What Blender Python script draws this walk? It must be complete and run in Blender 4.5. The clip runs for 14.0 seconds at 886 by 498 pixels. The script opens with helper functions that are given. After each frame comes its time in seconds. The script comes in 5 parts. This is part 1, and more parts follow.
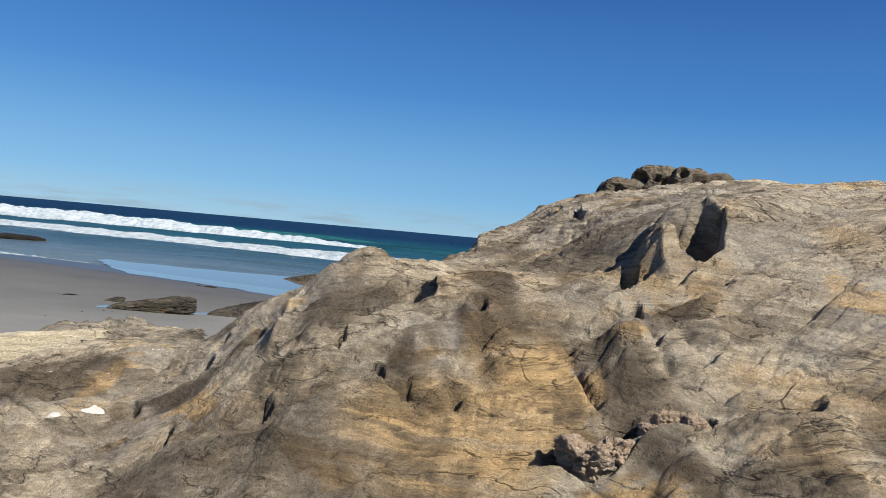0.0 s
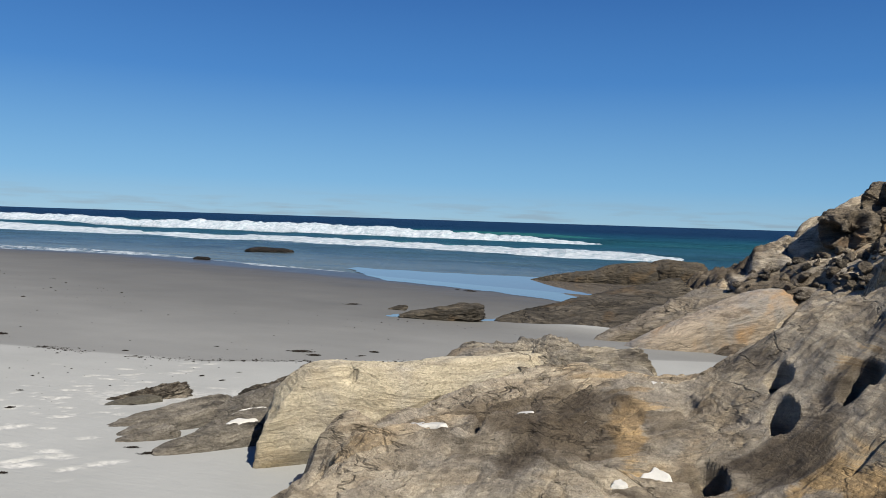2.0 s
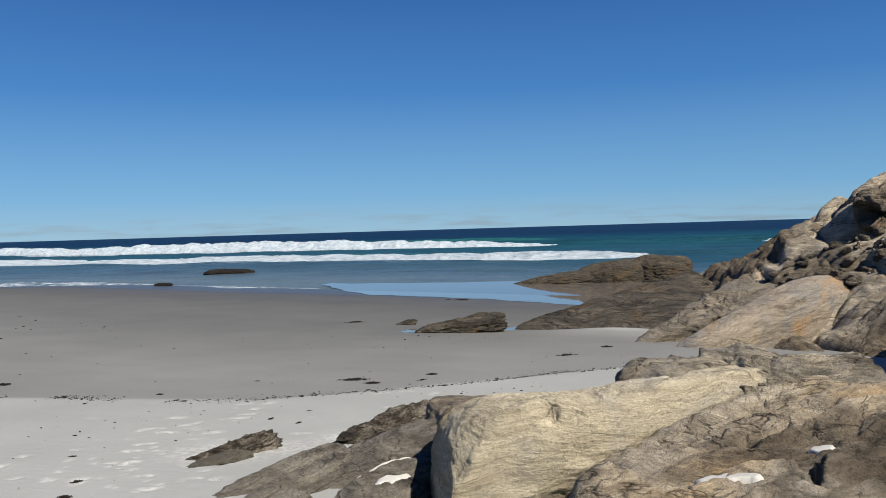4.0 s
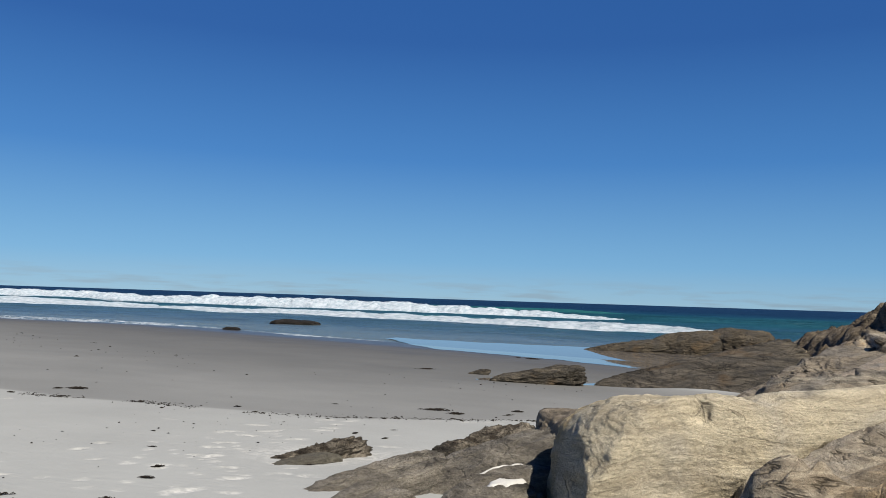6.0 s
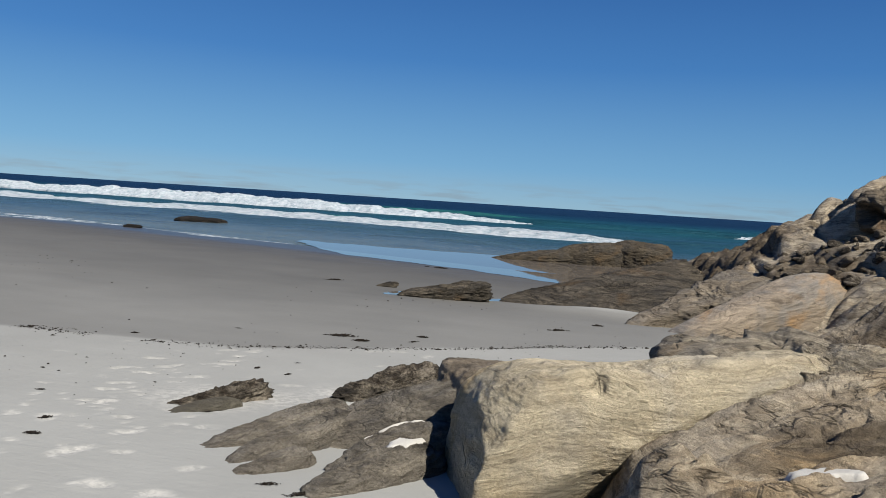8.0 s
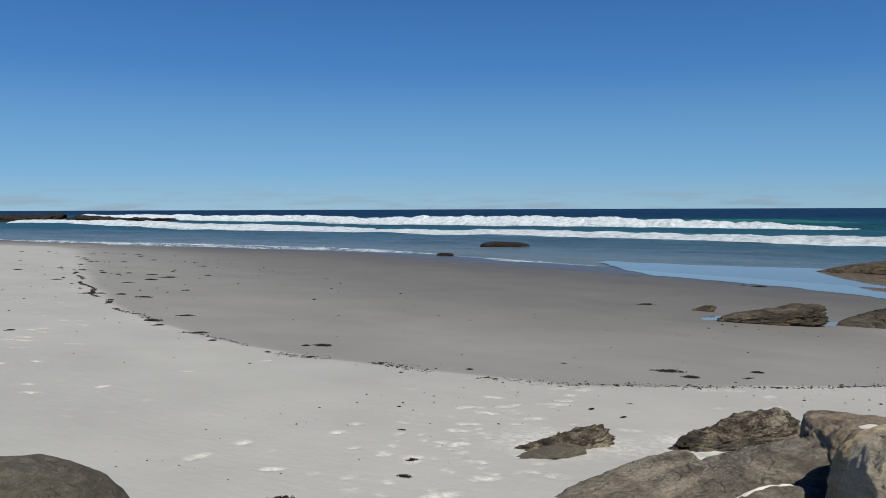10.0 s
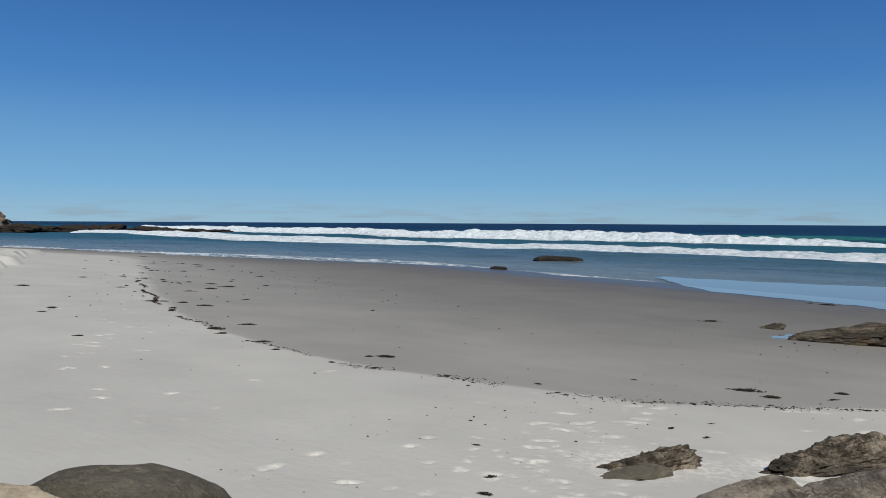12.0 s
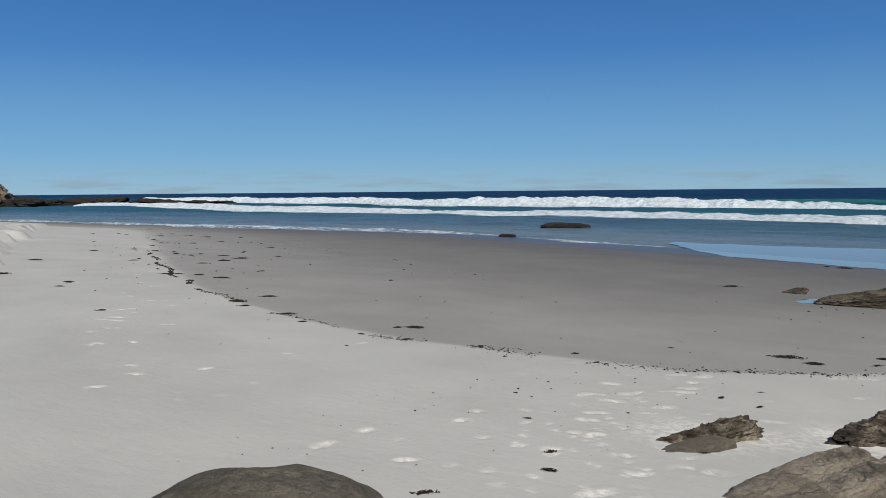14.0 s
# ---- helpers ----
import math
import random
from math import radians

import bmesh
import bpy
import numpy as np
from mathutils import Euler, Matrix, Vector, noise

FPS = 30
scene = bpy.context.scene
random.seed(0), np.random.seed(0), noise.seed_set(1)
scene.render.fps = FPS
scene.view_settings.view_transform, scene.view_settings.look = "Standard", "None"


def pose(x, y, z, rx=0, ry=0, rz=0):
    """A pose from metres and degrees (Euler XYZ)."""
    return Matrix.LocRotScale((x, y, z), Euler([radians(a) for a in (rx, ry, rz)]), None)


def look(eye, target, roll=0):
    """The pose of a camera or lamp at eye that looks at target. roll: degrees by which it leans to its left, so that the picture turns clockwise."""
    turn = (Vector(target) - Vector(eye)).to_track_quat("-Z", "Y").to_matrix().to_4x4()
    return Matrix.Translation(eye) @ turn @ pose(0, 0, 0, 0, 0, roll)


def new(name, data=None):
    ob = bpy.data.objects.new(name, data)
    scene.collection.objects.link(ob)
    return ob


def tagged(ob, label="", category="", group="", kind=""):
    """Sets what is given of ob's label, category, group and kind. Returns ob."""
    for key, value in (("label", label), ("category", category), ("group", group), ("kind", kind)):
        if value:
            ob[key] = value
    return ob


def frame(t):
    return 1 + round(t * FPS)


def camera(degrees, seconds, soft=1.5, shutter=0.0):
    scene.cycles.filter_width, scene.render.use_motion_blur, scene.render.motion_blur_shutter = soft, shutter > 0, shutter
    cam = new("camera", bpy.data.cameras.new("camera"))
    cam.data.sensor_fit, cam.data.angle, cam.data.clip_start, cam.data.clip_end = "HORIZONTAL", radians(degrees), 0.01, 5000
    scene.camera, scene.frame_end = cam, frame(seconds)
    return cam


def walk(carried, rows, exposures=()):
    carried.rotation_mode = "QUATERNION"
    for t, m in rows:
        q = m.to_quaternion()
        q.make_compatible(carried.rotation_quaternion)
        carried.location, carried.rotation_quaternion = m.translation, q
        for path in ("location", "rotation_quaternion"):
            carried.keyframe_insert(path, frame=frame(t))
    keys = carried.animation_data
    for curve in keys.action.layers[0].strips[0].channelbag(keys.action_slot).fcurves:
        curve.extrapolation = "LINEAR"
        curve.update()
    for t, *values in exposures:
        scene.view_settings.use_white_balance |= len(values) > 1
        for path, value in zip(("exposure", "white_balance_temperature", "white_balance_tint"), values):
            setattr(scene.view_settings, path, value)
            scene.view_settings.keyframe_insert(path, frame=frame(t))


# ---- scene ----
cam = camera(58.4, 14.0, soft=0.5)
PATH = [
    (0, (0.196, -0.184, 2.984), (0.149, 1.815, 2.947), 5.1),
    (0.5, (-0.344, 0.235, 2.946), (-0.575, 2.221, 2.914), 4.8),
    (0.6, (-0.444, 0.321, 2.942), (-0.708, 2.303, 2.91), 4.4),
    (0.9, (-0.768, 0.568, 2.926), (-1.103, 2.539, 2.891), 3.9),
    (1, (-0.93, 0.644, 2.928), (-1.285, 2.612, 2.89), 3.8),
    (1.5, (-1.622, 0.869, 2.894), (-2.09, 2.812, 2.838), 2.9),
    (2, (-2.328, 1.105, 2.821), (-2.873, 3.028, 2.747), 1.8),
    (2.2, (-2.59, 1.165, 2.802), (-3.144, 3.085, 2.723), 1.3),
    (4.3, (-4.582, 2.038, 2.719), (-4.982, 3.997, 2.678), -1.8),
    (4.5, (-4.745, 2.104, 2.671), (-5.194, 4.053, 2.663), -0.7),
    (5, (-4.934, 2.278, 2.393), (-5.515, 4.191, 2.426), 0.2),
    (5.5, (-4.923, 2.32, 2.194), (-5.524, 4.225, 2.274), 0.3),
    (6, (-4.868, 2.313, 2.134), (-5.428, 4.229, 2.259), 1.8),
    (6.5, (-4.841, 2.311, 2.125), (-5.35, 4.244, 2.193), 2.9),
    (7, (-4.853, 2.352, 2.11), (-5.223, 4.317, 2.091), 4.1),
    (7.2, (-4.837, 2.399, 2.19), (-5.117, 4.379, 2.135), 4.4),
    (9.3, (-5.086, 2.456, 2.736), (-5.825, 4.308, 2.58), 0.6),
    (9.5, (-5.123, 2.436, 2.746), (-5.963, 4.245, 2.609), 0.2),
    (10, (-5.192, 2.385, 2.758), (-6.217, 4.1, 2.657), -0.2),
    (10.5, (-5.249, 2.339, 2.752), (-6.389, 3.981, 2.675), -0.1),
    (11, (-5.289, 2.316, 2.748), (-6.467, 3.931, 2.676), 0.2),
    (11.5, (-5.347, 2.317, 2.722), (-6.509, 3.943, 2.656), 0.4),
    (12, (-5.497, 2.428, 2.706), (-6.627, 4.076, 2.64), 0.3),
    (12.5, (-5.732, 2.511, 2.686), (-6.843, 4.172, 2.611), -0.0),
    (13, (-5.928, 2.474, 2.68), (-7.036, 4.136, 2.585), -0.4),
    (13.5, (-5.957, 2.43, 2.696), (-7.076, 4.083, 2.575), -0.6),
    (14, (-5.944, 2.417, 2.699), (-7.077, 4.059, 2.553), -0.5),
]
walk(cam, [(t, look(eye, target, roll)) for t, eye, target, roll in PATH], [(0, 0.84), (1.5, 0.74), (4.5, 0.66), (6, 0.66), (6.5, 0.64), (7, 0.56), (9.5, 0.56), (14, 0.50)])

# ---- light ----
SUN_ELEV, SUN_AZ = radians(44), radians(130)      # azimuth clockwise from +y
world = bpy.data.worlds.new("world")
scene.world = world
world.use_nodes = True
wn, wl = world.node_tree.nodes, world.node_tree.links
sky = wn.new("ShaderNodeTexSky")
sky.sky_type, sky.sun_disc = "NISHITA", False
sky.sun_elevation, sky.sun_rotation = SUN_ELEV, SUN_AZ
sky.air_density, sky.dust_density, sky.ozone_density, sky.altitude = 1.0, 0.15, 2.2, 20
wn["Background"].inputs["Strength"].default_value = 0.0515
# clear dry air: the blue deepens evenly from the horizon up, with faint low cloud far out
geo_c, sep = wn.new("ShaderNodeTexCoord"), wn.new("ShaderNodeSeparateXYZ")
wl.new(geo_c.outputs["Generated"], sep.inputs[0])
deep = wn.new("ShaderNodeValToRGB")
for k, (pos, col) in enumerate(((0.0, (0.30, 0.545, 0.74)), (0.045, (0.18, 0.45, 0.76)), (0.17, (0.056, 0.235, 0.60)), (0.31, (0.022, 0.120, 0.41)), (1.0, (0.010, 0.055, 0.25)))):
    if k > 1:
        deep.color_ramp.elements.new(pos)
    deep.color_ramp.elements[min(k, len(deep.color_ramp.elements) - 1)].position = pos
    deep.color_ramp.elements[min(k, len(deep.color_ramp.elements) - 1)].color = (*col, 1)
wl.new(sep.outputs["Z"], deep.inputs["Fac"])
cmap, cn, cr, cb, cm = (wn.new("ShaderNode" + k) for k in ("Mapping", "TexNoise", "ValToRGB", "ValToRGB", "Math"))
cmap.inputs["Scale"].default_value = (9, 9, 95)
cn.inputs["Scale"].default_value, cn.inputs["Detail"].default_value = 1.6, 5
wl.new(geo_c.outputs["Generated"], cmap.inputs["Vector"])
wl.new(cmap.outputs[0], cn.inputs["Vector"])
wl.new(cn.outputs["Fac"], cr.inputs["Fac"])
cr.color_ramp.elements[0].position, cr.color_ramp.elements[1].position = 0.47, 0.64
for e, (pos, val) in zip(cb.color_ramp.elements, ((0.006, 0.75), (0.032, 0.0))):
    e.position, e.color = pos, (val, val, val, 1)
wl.new(sep.outputs["Z"], cb.inputs["Fac"])
cm.operation = "MULTIPLY"
wl.new(cr.outputs[0], cm.inputs[0])
wl.new(cb.outputs[0], cm.inputs[1])
clouds, lift, blend = wn.new("ShaderNodeMix"), wn.new("ShaderNodeMix"), wn.new("ShaderNodeMix")
for nd in (clouds, lift, blend):
    nd.data_type = "RGBA"
clouds.inputs["B"].default_value = (0.26, 0.40, 0.53, 1)
wl.new(cm.outputs[0], clouds.inputs["Factor"])
wl.new(deep.outputs[0], clouds.inputs["A"])
lift.blend_type, lift.inputs["Factor"].default_value, lift.inputs["B"].default_value = "MULTIPLY", 1.0, (11.5, 11.5, 11.5, 1)
wl.new(clouds.outputs["Result"], lift.inputs["A"])
# the sky is paler away from the sun's quarter
side = wn.new("ShaderNodeMath")
side.operation, side.inputs[1].default_value, side.inputs[2].default_value = "MULTIPLY_ADD", -0.9, 11.05
wl.new(sep.outputs["X"], side.inputs[0])
wl.new(side.outputs[0], lift.inputs["B"])
blend.inputs["Factor"].default_value = 0.10
wl.new(lift.outputs["Result"], blend.inputs["A"])
wl.new(sky.outputs[0], blend.inputs["B"])
wl.new(blend.outputs["Result"], wn["Background"].inputs["Color"])
sun = new("sun", bpy.data.lights.new("sun", "SUN"))
sun.data.energy, sun.data.angle, sun.data.color = 5.0, radians(0.53), (1.0, 0.955, 0.87)
sun.matrix_world = look((math.sin(SUN_AZ) * math.cos(SUN_ELEV), math.cos(SUN_AZ) * math.cos(SUN_ELEV), math.sin(SUN_ELEV)), (0, 0, 0))
scene.view_settings.exposure = 0.0

# ---- numeric noise ----
def hash3(ix, iy, iz, seed):
    h = (ix * 374761393 + iy * 668265263 + iz * 2147483647 + seed * 1274126177) & 0xFFFFFFFF
    h = ((h ^ (h >> 13)) * 1274126177) & 0xFFFFFFFF
    return ((h ^ (h >> 16)) & 0xFFFF) / 32767.5 - 1.0


def vnoise(x, y, z=0.0, seed=0):
    """Smooth value noise between -1 and 1."""
    x, y, z = np.broadcast_arrays(np.asarray(x, float), np.asarray(y, float), np.asarray(z, float))
    fx, fy, fz = np.floor(x), np.floor(y), np.floor(z)
    ix, iy, iz = fx.astype(np.int64), fy.astype(np.int64), fz.astype(np.int64)
    u, v, w = x - fx, y - fy, z - fz
    u, v, w = (a * a * a * (a * (a * 6 - 15) + 10) for a in (u, v, w))
    out = 0.0
    for dx, a in ((0, 1 - u), (1, u)):
        for dy, b in ((0, 1 - v), (1, v)):
            for dz, c in ((0, 1 - w), (1, w)):
                out = out + hash3(ix + dx, iy + dy, iz + dz, seed) * a * b * c
    return out


def fbm(x, y, z=0.0, octaves=4, seed=0, gain=0.5):
    total, amp, f = 0.0, 1.0, 1.0
    for k in range(octaves):
        total = total + amp * vnoise(x * f, y * f, z * f if not np.isscalar(z) or z else 0.0, seed + 17 * k)
        amp, f = amp * gain, f * 2.03
    return total


def ridged(x, y, z=0.0, octaves=4, seed=0):
    total, amp, f = 0.0, 1.0, 1.0
    for k in range(octaves):
        total = total + amp * (1 - 2 * np.abs(vnoise(x * f, y * f, z * f if not np.isscalar(z) or z else 0.0, seed + 31 * k)))
        amp, f = amp * 0.5, f * 2.1
    return total


def sstep(a, b, x):
    t = np.clip((x - a) / (b - a), 0, 1)
    return t * t * (3 - 2 * t)


# ---- the lie of the land ----
SEA = -0.10
PROFILE = ((-60, 2.2), (-20, 1.25), (0, 1.0), (4.6, 0.95), (7, 0.86), (9, 0.78), (12.8, 0.63), (17, 0.43), (22, 0.19), (30, 0.0), (36, -0.11), (45, -0.35), (60, -0.8), (120, -4), (5000, -20))
WRACK = ((-60, 38), (-42, 27), (-33, 21), (-25, 16), (-19.5, 12.8), (-16.4, 11.4), (-14.2, 10.7), (-12, 10.46), (-10.7, 10.55), (-9.6, 10.7), (-8.6, 10.85), (-7.6, 11.6), (-6.6, 12.5), (-5, 13.8), (-2, 15.6), (2, 17))


def beach_s(x, y):
    return y + 0.4 * (x + 8) + 0.4 * np.maximum(0, -(x + 37)) * sstep(15, 38, y)


def sand_z(x, y):
    x, y = np.asarray(x, float), np.asarray(y, float)
    s = beach_s(x, y)
    px, pz = zip(*PROFILE)
    z = np.interp(s - 1.2, px, pz) * 0.25 + np.interp(s, px, pz) * 0.5 + np.interp(s + 1.2, px, pz) * 0.25
    return z + 0.012 * vnoise(x * 0.4, y * 0.4, 0, 5) * sstep(34, 26, s) + 0.09 * sstep(-6, -3, x) * sstep(20, 16, y)


def wrack_y(x):
    px, py = zip(*WRACK)
    return np.interp(x, px, py)


def ramp(x, *pairs):
    return np.interp(x, [p[0] for p in pairs], [p[1] for p in pairs])


# ---- meshes ----
def mesh_from(name, verts, faces, mat, smooth=True, attrs=None):
    me = bpy.data.meshes.new(name)
    me.from_pydata([tuple(v) for v in verts], [], faces) if not isinstance(verts, np.ndarray) else None
    if isinstance(verts, np.ndarray):
        me.vertices.add(len(verts))
        me.vertices.foreach_set("co", verts.astype(np.float32).ravel())
        f = np.asarray(faces, dtype=np.int32)
        n = f.shape[1]
        me.loops.add(f.size)
        me.loops.foreach_set("vertex_index", f.ravel())
        me.polygons.add(len(f))
        me.polygons.foreach_set("loop_start", np.arange(0, f.size, n, dtype=np.int32))
        me.update(calc_edges=True)
        me.validate()
    for key, values in (attrs or {}).items():
        a = me.attributes.new(key, "FLOAT", "POINT")
        a.data.foreach_set("value", np.asarray(values, dtype=np.float32).ravel())
    if smooth:
        me.polygons.foreach_set("use_smooth", np.ones(len(me.polygons), dtype=bool))
    me.materials.append(mat)
    return me


def grid_faces(nx, ny, mask=None):
    i = np.arange(nx * ny).reshape(nx, ny)
    f = np.stack([i[:-1, :-1], i[1:, :-1], i[1:, 1:], i[:-1, 1:]], -1)
    return f[mask] if mask is not None else f.reshape(-1, 4)


def spaced(*parts):
    """Coordinates from (start, end, step) stretches, each step growing smoothly outwards where given as a pair."""
    out = []
    for a, b, n in parts:
        out.append(np.linspace(a, b, n, endpoint=False))
    out.append(np.array([parts[-1][1]]))
    return np.concatenate(out)


def part(name, me, parent, label=""):
    ob = new(name, me)
    ob.parent = parent
    return tagged(ob, label)


ICO = {}
def ico(level):
    if level not in ICO:
        bm = bmesh.new()
        bmesh.ops.create_icosphere(bm, subdivisions=level, radius=1)
        ICO[level] = (np.array([v.co for v in bm.verts]), np.array([[v.index for v in f.verts] for f in bm.faces]))
        bm.free()
    return ICO[level]


def rock_mesh(name, mat, size, level=5, seed=1, lump=0.25, lump_scale=1.2, rough=0.06, rough_scale=5, power=2.6, taper=0.0, sink=0.0, lean=0.0, grain=0.008, dents=()):
    """A weathered stone: a rounded block, lumpy at three scales. taper: how much lower and narrower its -x end is; lean: how far its top leans to +y."""
    v, f = ico(level)
    p = v / (np.abs(v) ** power).sum(1, keepdims=True) ** (1 / power)
    q = p * np.array(size) / max(size) * lump_scale + seed * 7.3
    d = lump * fbm(q[:, 0], q[:, 1], q[:, 2], 3, seed)
    q2 = q * rough_scale / lump_scale
    d = d + rough * (ridged(q2[:, 0], q2[:, 1], q2[:, 2] * 2.2, 4, seed + 9) - 0.4)
    p = p * (1 + d)[:, None] * np.array(size) / 2
    w = p + seed
    p = p + (grain * ridged(w[:, 0] * 9, w[:, 1] * 9, w[:, 2] * 26, 3, seed + 4))[:, None] * v
    k = 1 - taper * np.clip(0.5 - p[:, 0] / size[0], 0, 1)
    p[:, 1] *= k
    p[:, 2] = (p[:, 2] + size[2] / 2) * k - size[2] / 2
    p[:, 1] += lean * p[:, 2]
    for dx, dy, dz, r, deep in dents:
        e = np.sqrt(((p - (dx, dy, dz)) ** 2).sum(1)) / r
        p -= v * (deep * sstep(1.0, 0.55, e))[:, None]
    return mesh_from(name, p, f, mat)

# ---- materials ----
def material(name, rough=0.8, metal=0.0, spec=0.3):
    m = bpy.data.materials.new(name)
    m.use_nodes = True
    b = m.node_tree.nodes["Principled BSDF"]
    b.inputs["Roughness"].default_value, b.inputs["Metallic"].default_value, b.inputs["Specular IOR Level"].default_value = rough, metal, spec
    return m, m.node_tree.nodes, m.node_tree.links, b


def n_coords(nodes, links, scale=(1, 1, 1), rot=(0, 0, 0), kind="Object"):
    c, mp = nodes.new("ShaderNodeTexCoord"), nodes.new("ShaderNodeMapping")
    mp.inputs["Scale"].default_value, mp.inputs["Rotation"].default_value = scale, rot
    links.new(c.outputs[kind], mp.inputs["Vector"])
    return mp.outputs[0]


def n_noise(nodes, links, vec, scale, detail=6, rough=0.6, dist=0.0):
    n = nodes.new("ShaderNodeTexNoise")
    n.inputs["Scale"].default_value, n.inputs["Detail"].default_value = scale, detail
    n.inputs["Roughness"].default_value, n.inputs["Distortion"].default_value = rough, dist
    links.new(vec, n.inputs["Vector"])
    return n.outputs["Fac"]


def n_ramp(nodes, links, fac, *stops):
    r = nodes.new("ShaderNodeValToRGB")
    while len(r.color_ramp.elements) < len(stops):
        r.color_ramp.elements.new(0.5)
    for e, (pos, col) in zip(r.color_ramp.elements, stops):
        e.position, e.color = pos, (*col, 1) if len(col) == 3 else (col[0],) * 3 + (1,)
    links.new(fac, r.inputs["Fac"])
    return r.outputs["Color"]


def n_mix(nodes, links, fac, a, b, mode="MIX"):
    m = nodes.new("ShaderNodeMix")
    m.data_type, m.blend_type = "RGBA", mode
    for sock, val in ((m.inputs["Factor"], fac), (m.inputs["A"], a), (m.inputs["B"], b)):
        if isinstance(val, (int, float)):
            sock.default_value = val
        elif isinstance(val, tuple):
            sock.default_value = (*val, 1)
        else:
            links.new(val, sock)
    return m.outputs["Result"]


def n_math(nodes, links, op, a, b=0.0, c=None):
    m = nodes.new("ShaderNodeMath")
    m.operation = op
    for sock, val in zip(m.inputs, (a, b, c)):
        if val is None:
            continue
        if isinstance(val, (int, float)):
            sock.default_value = val
        else:
            links.new(val, sock)
    return m.outputs[0]


def n_bump(nodes, links, b, *layers):
    """Stacked bumps: (height socket, distance, strength)."""
    last = None
    for h, dist, strength in layers:
        k = nodes.new("ShaderNodeBump")
        k.inputs["Distance"].default_value, k.inputs["Strength"].default_value = dist, strength
        links.new(h, k.inputs["Height"])
        if last:
            links.new(last, k.inputs["Normal"])
        last = k.outputs["Normal"]
    links.new(last, b.inputs["Normal"])


def rock_material(name, pale, mid, dark, orange, dark_amount=0.5, orange_amount=0.5, band=1.0, bed_rot=(0.30, -0.42, 0.35), grey=0.5, fleck=0.2, stria=0.0, worn=0.80, crisp=0.0):
    """Weathered sandstone: bedding bands, grey crust, rusty patches, grain and hairline cracks."""
    m, N, L, b = material(name, 0.88, 0, 0.2)
    v = n_coords(N, L)
    # bend the bedding before the thin layers are drawn
    wn3, warp = N.new("ShaderNodeTexNoise"), N.new("ShaderNodeMix")
    wn3.inputs["Scale"].default_value, wn3.inputs["Detail"].default_value = 0.9, 3
    L.new(v, wn3.inputs["Vector"])
    warp.data_type, warp.blend_type = "RGBA", "LINEAR_LIGHT"
    warp.inputs["Factor"].default_value = 0.22
    L.new(v, warp.inputs["A"])
    L.new(wn3.outputs["Color"], warp.inputs["B"])
    mp = N.new("ShaderNodeMapping")
    mp.inputs["Scale"].default_value, mp.inputs["Rotation"].default_value = (0.30, 0.30, 6.5), bed_rot
    L.new(warp.outputs["Result"], mp.inputs["Vector"])
    bed = mp.outputs[0]
    big = n_noise(N, L, v, 0.75, 5, 0.55, 0.6)
    grey_n = n_noise(N, L, v, 1.3, 6, 0.6, 0.5)
    mid_n = n_noise(N, L, v, 2.6, 8, 0.62, 0.8)
    layers = n_noise(N, L, bed, 1.1, 4, 0.6, 0.4)
    lines = n_noise(N, L, bed, 2.3, 9, 0.70, 0.8)
    fine = n_noise(N, L, bed, 11, 6, 0.7, 0.5)
    grain = n_noise(N, L, v, 105, 4, 0.75)
    speck = n_noise(N, L, v, 38, 5, 0.65)
    # the thin layers show only where the face is fresh; elsewhere it is blotched and granular
    fresh = n_ramp(N, L, n_noise(N, L, v, 1.0, 4, 0.55, 0.4), (0.44, (1.0 - stria,)), (0.62, (1.0,)))
    blotch = n_noise(N, L, n_coords(N, L, (1, 1.6, 1.6), (0.3, 0.2, 0.5)), 3.4, 9, 0.72, 0.6)
    tone = n_mix(N, L, fresh, blotch, lines)
    base = n_mix(N, L, n_ramp(N, L, tone, (0.38 + 0.05 * crisp, (0, 0, 0)), (0.60 - 0.03 * crisp, (1, 1, 1))), mid, pale)
    lum = sum(mid) / 3
    base = n_mix(N, L, n_math(N, L, "MULTIPLY", n_ramp(N, L, grey_n, (0.46, (0, 0, 0)), (0.60, (1, 1, 1))), grey), base, (lum * 1.16, lum * 1.09, lum * 0.98))
    rust = n_ramp(N, L, big, (0.60 - 0.16 * orange_amount, (0, 0, 0)), (0.74 - 0.16 * orange_amount, (1, 1, 1)))
    at, at3 = N.new("ShaderNodeAttribute"), N.new("ShaderNodeAttribute")
    at.attribute_name, at3.attribute_name = "rust", "darkening"
    ragged = n_math(N, L, "MULTIPLY_ADD", mid_n, 1.5, n_math(N, L, "MULTIPLY", lines, 1.6))
    rust = n_math(N, L, "MAXIMUM", rust, n_ramp(N, L, n_math(N, L, "ADD", at.outputs["Fac"], n_math(N, L, "SUBTRACT", ragged, 1.55)), (0.40, (0.0,)), (0.62, (1.0,))))
    rust = n_math(N, L, "MULTIPLY", rust, n_ramp(N, L, layers, (0.35, (0.35,)), (0.55, (1.0,))))
    base = n_mix(N, L, n_math(N, L, "MULTIPLY", rust, 0.85), base, orange)
    crust = n_ramp(N, L, n_math(N, L, "MULTIPLY_ADD", layers, 0.6, n_math(N, L, "MULTIPLY", mid_n, 0.4)), (0.62 - 0.15 * dark_amount, (0, 0, 0)), (0.70 - 0.15 * dark_amount, (1, 1, 1)))
    crust = n_math(N, L, "MULTIPLY", crust, n_ramp(N, L, lines, (0.34, (0.3,)), (0.58, (1.0,))))
